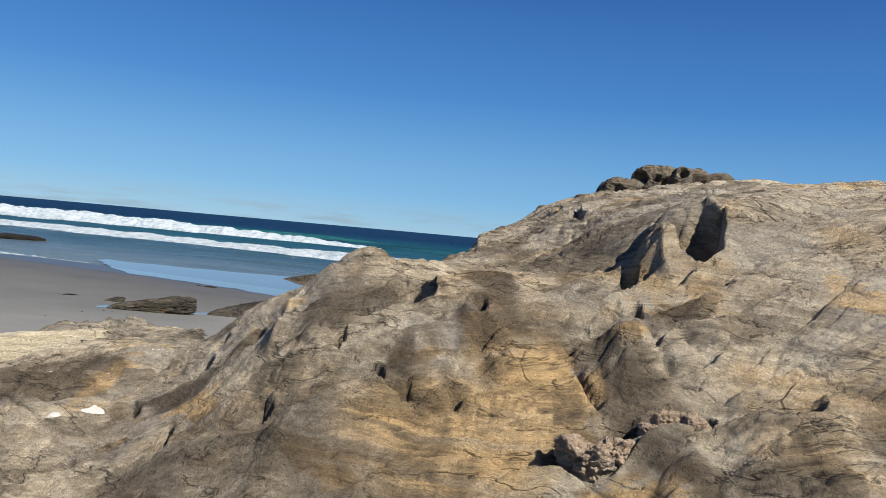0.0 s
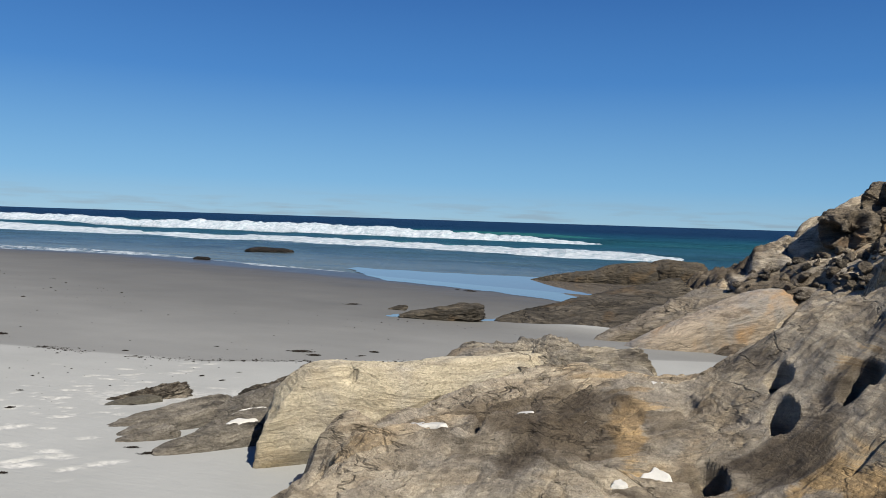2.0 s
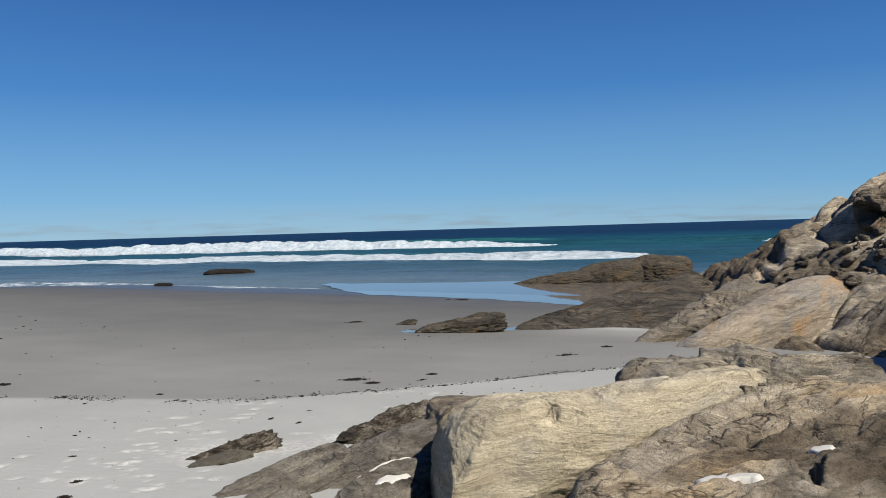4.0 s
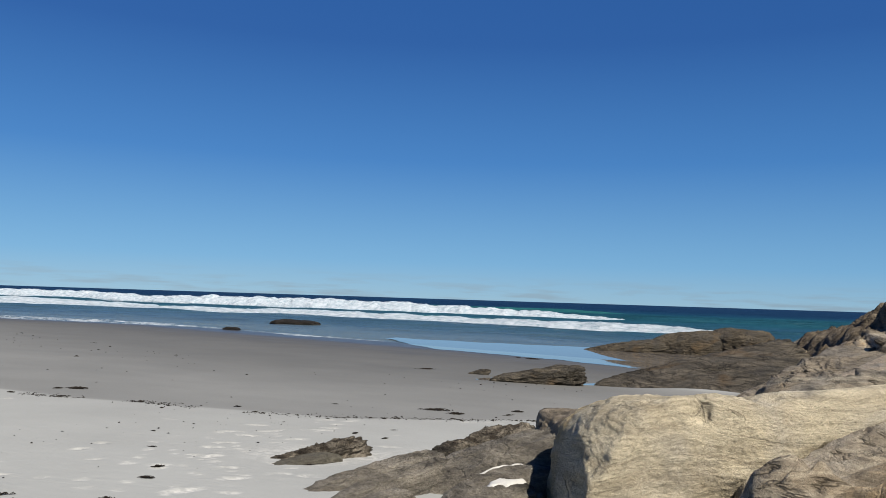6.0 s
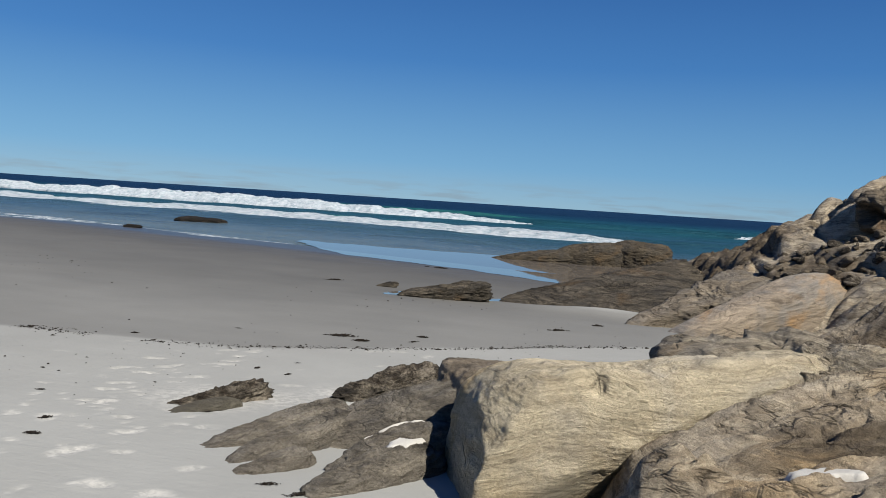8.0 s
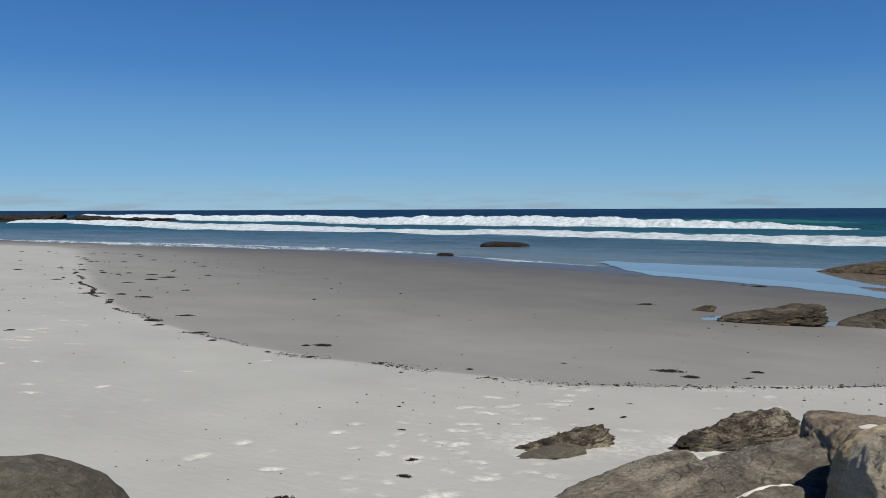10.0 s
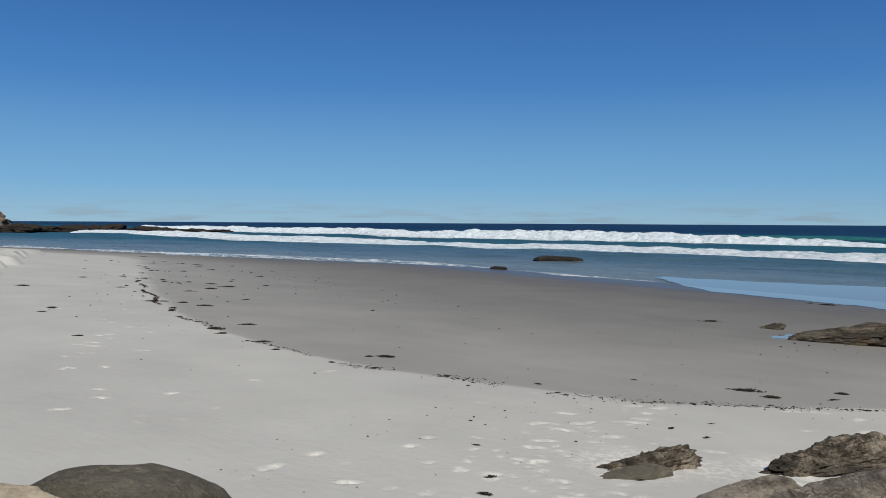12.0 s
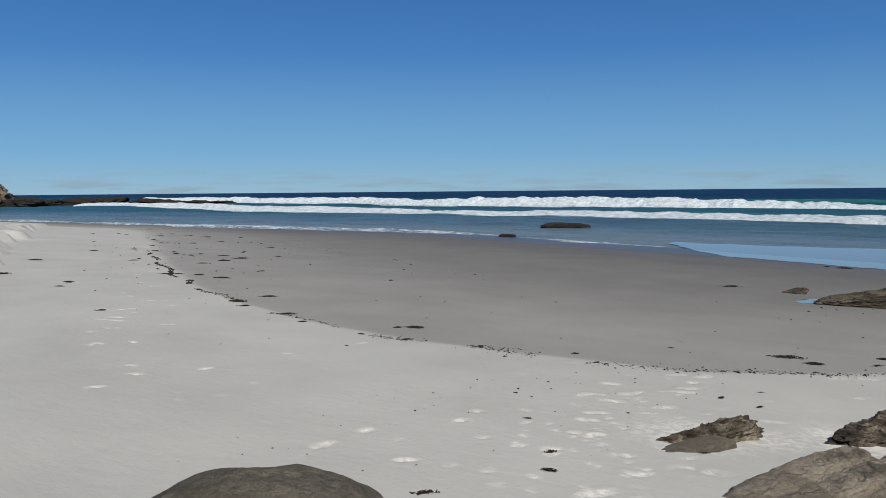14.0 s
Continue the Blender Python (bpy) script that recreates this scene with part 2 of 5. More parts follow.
    # dark areas per vertex: weathering, and on the outcrop some painted shade
    crust = n_math(N, L, "MAXIMUM", crust, n_ramp(N, L, n_math(N, L, "ADD", at3.outputs["Fac"], n_math(N, L, "SUBTRACT", ragged, 1.55)), (0.40, (0.0,)), (0.58, (0.5,)), (0.95, (0.88,))))
    base = n_mix(N, L, n_math(N, L, "MULTIPLY", crust, worn), base, dark)
    base = n_mix(N, L, n_math(N, L, "MULTIPLY", n_ramp(N, L, fine, (0.53 + 0.03 * crisp, (0, 0, 0)), (0.66 - 0.02 * crisp, (1, 1, 1))), n_math(N, L, "MULTIPLY", fresh, 0.28 * band)), base, dark)
    base = n_mix(N, L, 0.18, base, n_ramp(N, L, grain, (0.28, (0.45,)), (0.72, (1.5,))), "MULTIPLY")
    base = n_mix(N, L, fleck, base, n_ramp(N, L, speck, (0.32, (0.45,)), (0.66, (1.45,))), "MULTIPLY")
    # dark lichen and dirt in fine mottles
    mp2 = N.new("ShaderNodeMapping")
    mp2.inputs["Scale"].default_value, mp2.inputs["Rotation"].default_value = (0.6, 0.6, 3.4), bed_rot
    L.new(warp.outputs["Result"], mp2.inputs["Vector"])
    mottle = n_noise(N, L, mp2.outputs[0], 5, 9, 0.76, 0.4)
    base = n_mix(N, L, 0.1 + 0.40 * crisp, base, n_ramp(N, L, mottle, (0.38, (0.35,)), (0.48, (1.0,)), (0.62, (1.28,))), "MULTIPLY")
    vor = N.new("ShaderNodeTexVoronoi")
    vor.feature = "DISTANCE_TO_EDGE"
    vor.inputs["Scale"].default_value = 1.1
    L.new(warp.outputs["Result"], vor.inputs["Vector"])
    crack = n_ramp(N, L, vor.outputs["Distance"], (0.0, (0.0,)), (0.010, (1.0,)))
    crack = n_math(N, L, "MAXIMUM", crack, n_ramp(N, L, grey_n, (0.36, (0.0,)), (0.44, (1.0,))))
    base = n_mix(N, L, 0.55, base, crack, "MULTIPLY")
    mp3 = N.new("ShaderNodeMapping")
    mp3.inputs["Scale"].default_value, mp3.inputs["Rotation"].default_value = (0.55, 0.55, 2.6), bed_rot
    L.new(warp.outputs["Result"], mp3.inputs["Vector"])
    seam = n_math(N, L, "ABSOLUTE", n_math(N, L, "SUBTRACT", n_noise(N, L, mp3.outputs[0], 1.5, 5, 0.55, 0.3), 0.5))
    seam = n_math(N, L, "MAXIMUM", n_ramp(N, L, seam, (0.0, (0.0,)), (0.011, (1.0,))), n_ramp(N, L, grey_n, (0.47, (0.0,)), (0.53, (1.0,))))
    base = n_mix(N, L, 0.04 + 0.56 * min(crisp, 1.0) ** 2, base, n_ramp(N, L, seam, (0.0, (0.16,)), (1.0, (1.0,))), "MULTIPLY")
    L.new(base, b.inputs["Base Color"])
    strata = n_math(N, L, "MULTIPLY", lines, fresh)
    thin = n_math(N, L, "MULTIPLY", fine, fresh)
    pocks = n_math(N, L, "MULTIPLY", n_noise(N, L, v, 17, 6, 0.75), n_math(N, L, "SUBTRACT", 1.15, fresh))
    n_bump(N, L, b, (layers, 0.12, 0.7), (blotch, 0.16, 0.25 + 0.5 * crisp), (strata, 0.09, 0.9), (thin, 0.045, 0.9), (mottle, 0.05, 0.9), (pocks, 0.06, 0.8), (crack, 0.05, 0.8), (seam, 0.05, 0.15 + 0.75 * min(crisp, 1.0) ** 2), (speck, 0.014, 0.4), (grain, 0.005, 0.8))
    return m


M_ROCK = rock_material("sandstone", (0.545, 0.46, 0.335), (0.325, 0.263, 0.184), (0.080, 0.059, 0.039), (0.55, 0.365, 0.168), 0.5, 0.35, grey=0.45, stria=0.4, fleck=0.28, worn=1.0, crisp=1.0)
M_ORANGE = rock_material("orange_banded_sandstone", (0.396, 0.323, 0.238), (0.284, 0.234, 0.175), (0.0858, 0.066, 0.0495), (0.488, 0.29, 0.125), 0.5, 0.4, grey=0.7, crisp=0.6)
M_CLIFF = rock_material("brown_cliff", (0.198, 0.152, 0.102), (0.119, 0.0891, 0.0607), (0.0297, 0.0238, 0.0185), (0.198, 0.125, 0.0594), 0.7, 0.3)
M_PALE = rock_material("pale_sandstone", (0.63, 0.54, 0.375), (0.43, 0.358, 0.243), (0.139, 0.106, 0.0726), (0.436, 0.317, 0.158), 0.15, 0.45, 0.8, bed_rot=(0.1, -0.15, 0.1), grey=0.4, fleck=0.3, crisp=0.35)
M_CLIFF2 = rock_material("honeycomb_stone", (0.304, 0.247, 0.175), (0.178, 0.142, 0.099), (0.0396, 0.0317, 0.0244), (0.317, 0.198, 0.099), 0.7, 0.3, stria=0.9, fleck=0.4)
M_GREY = rock_material("grey_sandstone", (0.25, 0.22, 0.172), (0.145, 0.125, 0.098), (0.0363, 0.0304, 0.0238), (0.211, 0.152, 0.0924), 0.75, 0.1, bed_rot=(1.0, -0.1, 0.05), grey=0.4, fleck=0.5, stria=0.15, crisp=0.7)
M_DARK = rock_material("dark_shore_rock", (0.13, 0.109, 0.08), (0.042, 0.035, 0.025), (0.0158, 0.0139, 0.0119), (0.112, 0.0726, 0.0363), 0.6, 0.3, stria=0.3, fleck=0.5, crisp=1.0)
M_KNOB = rock_material("dark_honeycomb_stone", (0.238, 0.191, 0.132), (0.132, 0.106, 0.0759), (0.0297, 0.0244, 0.0191), (0.277, 0.165, 0.0792), 0.75, 0.3, stria=0.5, fleck=0.5, crisp=1.0)
M_DOME = rock_material("smooth_dark_rock", (0.132, 0.119, 0.0891), (0.0891, 0.0779, 0.0581), (0.0297, 0.0264, 0.0211), (0.112, 0.0858, 0.0528), 0.6, 0.1, grey=0.3, fleck=0.5, stria=0.3)
M_LONG = rock_material("weathered_shore_rock", (0.29, 0.242, 0.178), (0.18, 0.147, 0.107), (0.0396, 0.033, 0.0264), (0.238, 0.165, 0.0924), 0.5, 0.2, stria=0.3, crisp=1.0)
M_SLAB = rock_material("swirled_grey_sandstone", (0.46, 0.395, 0.29), (0.27, 0.225, 0.163), (0.06, 0.048, 0.036), (0.42, 0.29, 0.15), 0.6, 0.2, bed_rot=(0.9, -0.3, 0.2), grey=0.5, stria=0.1, crisp=1.2)
M_BROWN = rock_material("brown_shore_rock", (0.105, 0.085, 0.058), (0.058, 0.046, 0.031), (0.03, 0.025, 0.019), (0.13, 0.085, 0.042), 0.45, 0.3, stria=0.5, fleck=0.4, crisp=1.0)
M_CLUMP = rock_material("crumbling_stone", (0.62, 0.48, 0.34), (0.36, 0.26, 0.18), (0.0594, 0.0462, 0.0363), (0.33, 0.198, 0.112), 0.45, 0.5)
M_REEF = rock_material("black_reef", (0.022, 0.0175, 0.0135), (0.011, 0.0092, 0.0075), (0.00792, 0.00726, 0.0066), (0.033, 0.0231, 0.0145), 0.5, 0.2, crisp=0.8)
M_RUST = rock_material("rusty_conglomerate", (0.25, 0.215, 0.165), (0.055, 0.043, 0.031), (0.0119, 0.0106, 0.00924), (0.132, 0.0792, 0.0429), 0.8, 0.2, fleck=1.0, stria=0.8, crisp=1.2)


def sand_material():
    m, N, L, b = material("sand", 0.9, 0, 0.25)
    v = n_coords(N, L)
    at = N.new("ShaderNodeAttribute")
    at.attribute_name = "wet"
    wet = at.outputs["Fac"]
    at2 = N.new("ShaderNodeAttribute")
    at2.attribute_name = "scuff"
    scuff = at2.outputs["Fac"]
    wob = n_noise(N, L, n_coords(N, L, (0.35, 0.9, 1), (0, 0, 0.38)), 1.1, 6, 0.6)
    patch = n_noise(N, L, v, 0.5, 6, 0.6)
    wetn = n_math(N, L, "ADD", wet, n_math(N, L, "MULTIPLY", n_math(N, L, "SUBTRACT", wob, 0.5), 0.16))
    col = n_ramp(N, L, wetn, (0.0, (0.279, 0.278, 0.257)), (0.22, (0.261, 0.259, 0.238)), (0.30, (0.187, 0.184, 0.169)), (0.62, (0.117, 0.113, 0.1)), (0.86, (0.0786, 0.0743, 0.0643)), (0.97, (0.0582, 0.0546, 0.0471)))
    col = n_mix(N, L, n_math(N, L, "MULTIPLY", scuff, n_ramp(N, L, n_noise(N, L, v, 14, 5, 0.7), (0.42, (0.15,)), (0.58, (1.0,)))), col, (0.475, 0.457, 0.414))
    col = n_mix(N, L, 0.5, col, n_ramp(N, L, patch, (0.3, (0.82,)), (0.7, (1.14,))), "MULTIPLY")
    grain = n_noise(N, L, v, 420, 3, 0.7)
    ripple = n_noise(N, L, n_coords(N, L, (1, 3.2, 1), (0, 0, 0.38)), 3.5, 6, 0.6)
    lumps = n_noise(N, L, v, 26, 5, 0.6)
    col = n_mix(N, L, 0.35, col, n_ramp(N, L, grain, (0.25, (0.55,)), (0.75, (1.4,))), "MULTIPLY")
    L.new(col, b.inputs["Base Color"])
    L.new(n_ramp(N, L, wetn, (0.3, (0.92,)), (0.8, (0.72,)), (0.95, (0.32,))), b.inputs["Roughness"])
    n_bump(N, L, b, (ripple, 0.02, 0.35), (lumps, 0.006, 0.35), (grain, 0.002, 0.5))
    return m


M_SAND = sand_material()


def white_sand():
    m, N, L, b = material("white_sand", 0.92, 0, 0.2)
    v = n_coords(N, L)
    g = n_noise(N, L, v, 300, 4, 0.7)
    p = n_noise(N, L, v, 6, 5, 0.6)
    L.new(n_mix(N, L, 0.5, n_ramp(N, L, p, (0.3, (0.374, 0.356, 0.317)), (0.7, (0.475, 0.457, 0.418))), n_ramp(N, L, g, (0.3, (0.7,)), (0.7, (1.2,))), "MULTIPLY"), b.inputs["Base Color"])
    n_bump(N, L, b, (p, 0.03, 0.5), (g, 0.004, 0.6))
    return m


M_WSAND = white_sand()


def sea_material():
    m, N, L, b = material("sea_water", 0.12, 0, 0.22)
    b.inputs["IOR"].default_value = 1.33
    v = n_coords(N, L)
    def attr(name):
        a = N.new("ShaderNodeAttribute")
        a.attribute_name = name
        return a.outputs["Fac"]
    depth, foam = attr("depth"), attr("foam")
    streak = n_noise(N, L, n_coords(N, L, (0.10, 0.42, 1), (0, 0, 0.35)), 1.0, 8, 0.65, 0.5)
    lace = n_noise(N, L, n_coords(N, L, (0.5, 1.1, 1), (0, 0, 0.35)), 1.7, 8, 0.72, 1.2)
    body = n_ramp(N, L, depth, (0.0, (0.0858, 0.099, 0.0924)), (0.10, (0.045, 0.072, 0.086)), (0.30, (0.0155, 0.054, 0.072)), (0.55, (0.0066, 0.0495, 0.0693)), (0.8, (0.0033, 0.0238, 0.0475)), (1.0, (0.00264, 0.0145, 0.037)))
    body = n_mix(N, L, 0.6, body, n_ramp(N, L, streak, (0.3, (0.6,)), (0.7, (1.5,))), "MULTIPLY")
    amount = n_math(N, L, "MULTIPLY", foam, 0.62)
    edge = n_math(N, L, "SUBTRACT", n_math(N, L, "ADD", n_math(N, L, "MULTIPLY", lace, 0.75), n_math(N, L, "MULTIPLY", streak, 0.25)), n_math(N, L, "SUBTRACT", 0.92, amount))
    fo = n_ramp(N, L, edge, (0.0, (0.0,)), (0.10, (1.0,)))
    L.new(n_mix(N, L, fo, body, (0.52, 0.55, 0.56)), b.inputs["Base Color"])
    L.new(n_math(N, L, "MAXIMUM", n_ramp(N, L, depth, (0.05, (0.22,)), (0.5, (0.5,))), n_math(N, L, "MULTIPLY", fo, 0.75)), b.inputs["Roughness"])
    chop = n_noise(N, L, n_coords(N, L, (0.5, 1.0, 1), (0, 0, 0.3)), 1.6, 6, 0.6)
    swell = n_noise(N, L, n_coords(N, L, (0.02, 0.06, 1), (0, 0, 0.3)), 1.0, 4, 0.5)
    n_bump(N, L, b, (swell, 3.0, 0.8), (chop, 0.45, 0.9), (lace, 0.12, 0.7))
    return m


M_SEA = sea_material()


def foam_material():
    m, N, L, b = material("white_water", 0.75, 0, 0.3)
    v = n_coords(N, L)
    n1 = n_noise(N, L, v, 1.3, 8, 0.7, 0.5)
    n2 = n_noise(N, L, v, 6, 6, 0.7)
    L.new(n_ramp(N, L, n1, (0.30, (0.16, 0.25, 0.29)), (0.45, (0.37, 0.43, 0.46)), (0.60, (0.53, 0.565, 0.585))), b.inputs["Base Color"])
    b.inputs["Subsurface Weight"].default_value = 0.0
    n_bump(N, L, b, (n1, 0.45, 0.9), (n2, 0.14, 0.9))
    return m


M_FOAM = foam_material()


def wave_material():
    m, N, L, b = material("wave_face_water", 0.25, 0, 0.2)
    b.inputs["IOR"].default_value = 1.33
    n1 = n_noise(N, L, n_coords(N, L, (0.25, 1, 1.5)), 1.4, 7, 0.65, 0.4)
    n2 = n_noise(N, L, n_coords(N, L, (0.5, 1, 1)), 4, 5, 0.6)
    L.new(n_ramp(N, L, n1, (0.3, (0.00792, 0.0495, 0.0627)), (0.55, (0.0165, 0.0825, 0.0858)), (0.72, (0.033, 0.125, 0.119))), b.inputs["Base Color"])
    n_bump(N, L, b, (n1, 0.3, 0.6), (n2, 0.06, 0.6))
    return m


M_WAVE = wave_material()


def pool_material():
    m, N, L, b = material("shallow_pool", 0.03, 0, 0.5)
    b.inputs["IOR"].default_value = 1.33
    v = n_coords(N, L, (1, 2.5, 1), (0, 0, 0.3))
    n1 = n_noise(N, L, v, 1.2, 4, 0.5)
    L.new(n_ramp(N, L, n1, (0.3, (0.106, 0.0924, 0.0792)), (0.7, (0.132, 0.115, 0.099))), b.inputs["Base Color"])
    n_bump(N, L, b, (n1, 0.01, 0.05))
    return m


M_POOL = pool_material()


def weed_material():
    m, N, L, b = material("dry_seaweed", 0.85, 0, 0.15)
    v = n_coords(N, L)
    n1 = n_noise(N, L, v, 30, 4, 0.6)
    L.new(n_ramp(N, L, n1, (0.3, (0.007, 0.006, 0.005)), (0.7, (0.026, 0.019, 0.013))), b.inputs["Base Color"])
    n_bump(N, L, b, (n1, 0.01, 0.8))
    return m


M_WEED = weed_material()

# ---- ground ----
PRINTS = ((-12.64, 6.5), (-12.54, 7.65), (-12.51, 8.8), (-15.48, 8.21), (-15.56, 8.51), (-14.62, 7.65), (-16.38, 9.09), (-16.32, 8.86), (-16.62, 9.53), (-16.92, 10.45), (-17.71, 10.62), (-12.39, 9.9), (-21.26, 11.35), (-24.92, 13.96), (-27.67, 16.14), (-24.96, 13.18), (-8.59, 8.34), (-8.64, 8.6), (-8.49, 7.94), (-8.97, 9.77), (-9.0, 9.16), (-9.4, 7.68), (-9.44, 8.02), (-9.82, 6.96), (-9.8, 6.48), (-9.12, 6.59), (-8.69, 9.1), (-8.64, 9.59), (-8.01, 7.6), (-8.39, 10.4), (-6.88, 10.82), (-6.63, 11.28), (-7.0, 6.05), (-7.35, 6.3), (-7.1, 5.75))
WHITE_PATCHES = ((-6.54, 5.99), (-6.82, 6.21), (-7.03, 5.94), (-6.42, 6.20), (-7.44, 6.32), (-7.01, 6.29), (-6.90, 5.91), (-8.38, 7.94), (-7.78, 7.26), (-7.57, 6.86), (-7.85, 6.75), (-7.05, 6.74))
feet_rng = random.Random(5)
FEET = [(x, y, feet_rng.uniform(0.2, 1.6), feet_rng.uniform(0.14, 0.22), 0.016, feet_rng.uniform(0.5, 0.85)) for x, y in PRINTS]
FEET += [(x, y, feet_rng.uniform(0, 1.2), feet_rng.uniform(0.16, 0.30), 0.008, feet_rng.uniform(0.7, 1.0)) for x, y in WHITE_PATCHES]
# trampled sand by the small rock, and faint tracks across the upper beach
FEET += [(feet_rng.gauss(-8.3, 0.5), feet_rng.gauss(8.1, 1.0), feet_rng.uniform(0, 3), feet_rng.uniform(0.06, 0.15), 0.008, feet_rng.uniform(0.35, 0.9)) for k in range(90)]
FEET += [(-13 - 0.62 * k + feet_rng.gauss(0, 0.3), 7.0 + 0.42 * k + feet_rng.gauss(0, 0.35), feet_rng.uniform(0, 1.5), 0.17, 0.014, feet_rng.uniform(0.5, 1.0)) for k in range(34)]
FEET += [(feet_rng.uniform(-9, -5.6), feet_rng.uniform(9.0, 12.0), feet_rng.uniform(0, 1.5), 0.25, 0.010, feet_rng.uniform(0.2, 0.6)) for k in range(18)]
FEET += [(feet_rng.uniform(-12, -6), feet_rng.uniform(5.6, 10.5), feet_rng.uniform(0, 3), feet_rng.uniform(0.10, 0.2), 0.004, feet_rng.uniform(0.1, 0.35)) for k in range(24)]


def build_ground():
    xs = spaced((-4600, -400, 22), (-400, -80, 40), (-80, -30, 100), (-30, -15, 150), (-15, -3, 300), (-3, 12, 60), (12, 60, 24), (60, 400, 20), (400, 4600, 20))
    ys = spaced((-4600, -200, 16), (-200, -10, 20), (-10, 3, 30), (3, 14, 280), (14, 26, 130), (26, 60, 90), (60, 200, 30), (200, 4600, 20))
    X, Y = np.meshgrid(xs, ys, indexing="ij")
    Z = sand_z(X, Y)
    scuff = np.zeros_like(X)
    for fx, fy, ang, ln, deep, white in FEET:
        c, s_ = math.cos(ang), math.sin(ang)
        i0, i1 = np.searchsorted(xs, (fx - 0.5, fx + 0.5))
        j0, j1 = np.searchsorted(ys, (fy - 0.5, fy + 0.5))
        sx, sy = X[i0:i1, j0:j1] - fx, Y[i0:i1, j0:j1] - fy
        u, w = sx * c + sy * s_, -sx * s_ + sy * c
        r = np.sqrt((u / (ln * 0.5)) ** 2 + (w / (ln * 0.24)) ** 2) + 0.35 * vnoise(sx * 14 + fx, sy * 14 + fy, 0, 3)
        Z[i0:i1, j0:j1] += -deep * sstep(1.0, 0.55, r) + 0.35 * deep * sstep(1.7, 1.25, r) * sstep(0.8, 1.1, r)
        scuff[i0:i1, j0:j1] = np.maximum(scuff[i0:i1, j0:j1], white * sstep(1.2, 0.8, r))
    # wind-scoured white sand heaped round the small rocks
    for rx_, ry_, rr in ((-6.75, 9.1, 0.42), (-7.75, 8.45, 0.45), (-7.3, 8.7, 0.32), (-5.4, 9.4, 0.5), (-4.6, 9.6, 0.8)):
        d2 = ((X - rx_) ** 2 + (Y - ry_) ** 2) / rr ** 2
        scuff = np.maximum(scuff, 1.0 * np.exp(-d2 ** 1.3) * (0.8 + 0.2 * vnoise(X * 4, Y * 4, 0, 66)))
    # low bank of dry sand in front of the dark ledge
    bank = np.exp(-((X + 4.2) / 1.5) ** 2 - ((Y - 20.7) / 0.7) ** 2)
    Z += 0.14 * bank
    # small erosion step of the upper beach
    bx = ramp(X, (-60, 32), (-49, 24.6), (-39.6, 19.5), (-32.6, 15.2), (-28.8, 13.0), (-21, 9.9), (-10, 0))
    Z += 0.34 * sstep(-23, -30, X) * sstep(0.10, -0.22, Y - bx + 0.7 * vnoise(X * 0.9, Y * 0.9, 0, 8))
    s = beach_s(X, Y)
    above = Y - wrack_y(X)
    wet = 0.15 * sstep(-7, -0.2, above) + 0.22 * sstep(-0.12, 0.3, above / (1 + 0.35 * np.maximum(0, -X - 17))) + 0.30 * sstep(0.3, 13, above) + 0.17 * sstep(22, 30, s) + 0.16 * sstep(30, 34.5, s) - 0.3 * bank
    me = mesh_from("ground", np.stack([X, Y, Z], -1).reshape(-1, 3), grid_faces(len(xs), len(ys)), M_SAND, attrs={"wet": wet, "scuff": scuff})
    return tagged(new("ground", me), "pale beach sand, damp and grey-brown towards the water", "sand", kind="structure")


def lines_of_waves():
    """Crest lines: (y of the crest as pairs over x, height, front width)."""
    return (
        (((-260, 180), (-150, 150), (-90, 132), (-30, 120), (30, 113), (120, 110)), 1.0, 5.0),
        (((-190, 112), (-110, 94), (-60, 81), (-20, 74), (20, 72), (60, 72)), 0.45, 3.5),
    )


def build_sea():
    xs = spaced((-4600, -500, 30), (-500, -200, 60), (-200, -60, 120), (-60, 30, 170), (30, 150, 70), (150, 500, 30), (500, 4600, 24))
    ys = spaced((22, 60, 120), (60, 200, 260), (200, 400, 60), (400, 1000, 30), (1000, 4700, 20))
    X, Y = np.meshgrid(xs, ys, indexing="ij")
    Z = np.full_like(X, SEA)
    far = sstep(36, 60, Y)
    Z += far * sstep(1200, 500, Y) * (0.22 * vnoise(X * 0.02, Y * 0.07, 0, 2) + 0.12 * fbm(X * 0.12, Y * 0.3, 0, 3, 4))
    d = np.clip((SEA - sand_z(X, Y)), 0, None)
    foam = 0.27 * sstep(0.05, 0.0, d) + 0.16 * sstep(0.03, 0.010, d) + 0.29 * sstep(1.6, 0.3, d)
    for pairs, high, wide in lines_of_waves():
        cy = ramp(X, *pairs) + 1.5 * vnoise(X * 0.03, 3.0, 0, 6)
        k = Y - cy
        h = high * (0.75 + 0.35 * vnoise(X * 0.025, 9.0, 0, 7))
        Z += h * np.where(k < 0, np.exp(-(k / (wide * 0.45)) ** 2), np.exp(-(k / (wide * 1.8)) ** 2)) * sstep(-400, -200, X)
        foam += 0.36 * np.exp(-((k + wide * 1.6) / (wide * 2.0)) ** 2) + 0.25 * np.exp(-((k - wide * 2) / (wide * 3)) ** 2)
    depth = np.clip(0.02 + 0.28 * sstep(0, 1.2, d) + 0.30 * sstep(60, 150, Y + 0.25 * X) + 0.40 * sstep(140, 320, Y + 0.15 * X), 0, 1)
    me = mesh_from("water", np.stack([X, Y, Z], -1).reshape(-1, 3), grid_faces(len(xs), len(ys)), M_SEA, attrs={"depth": depth, "foam": np.clip(foam, 0, 1.3)})
    return tagged(new("water", me), "teal and deep blue ocean with foam streaks", "sea", kind="structure")


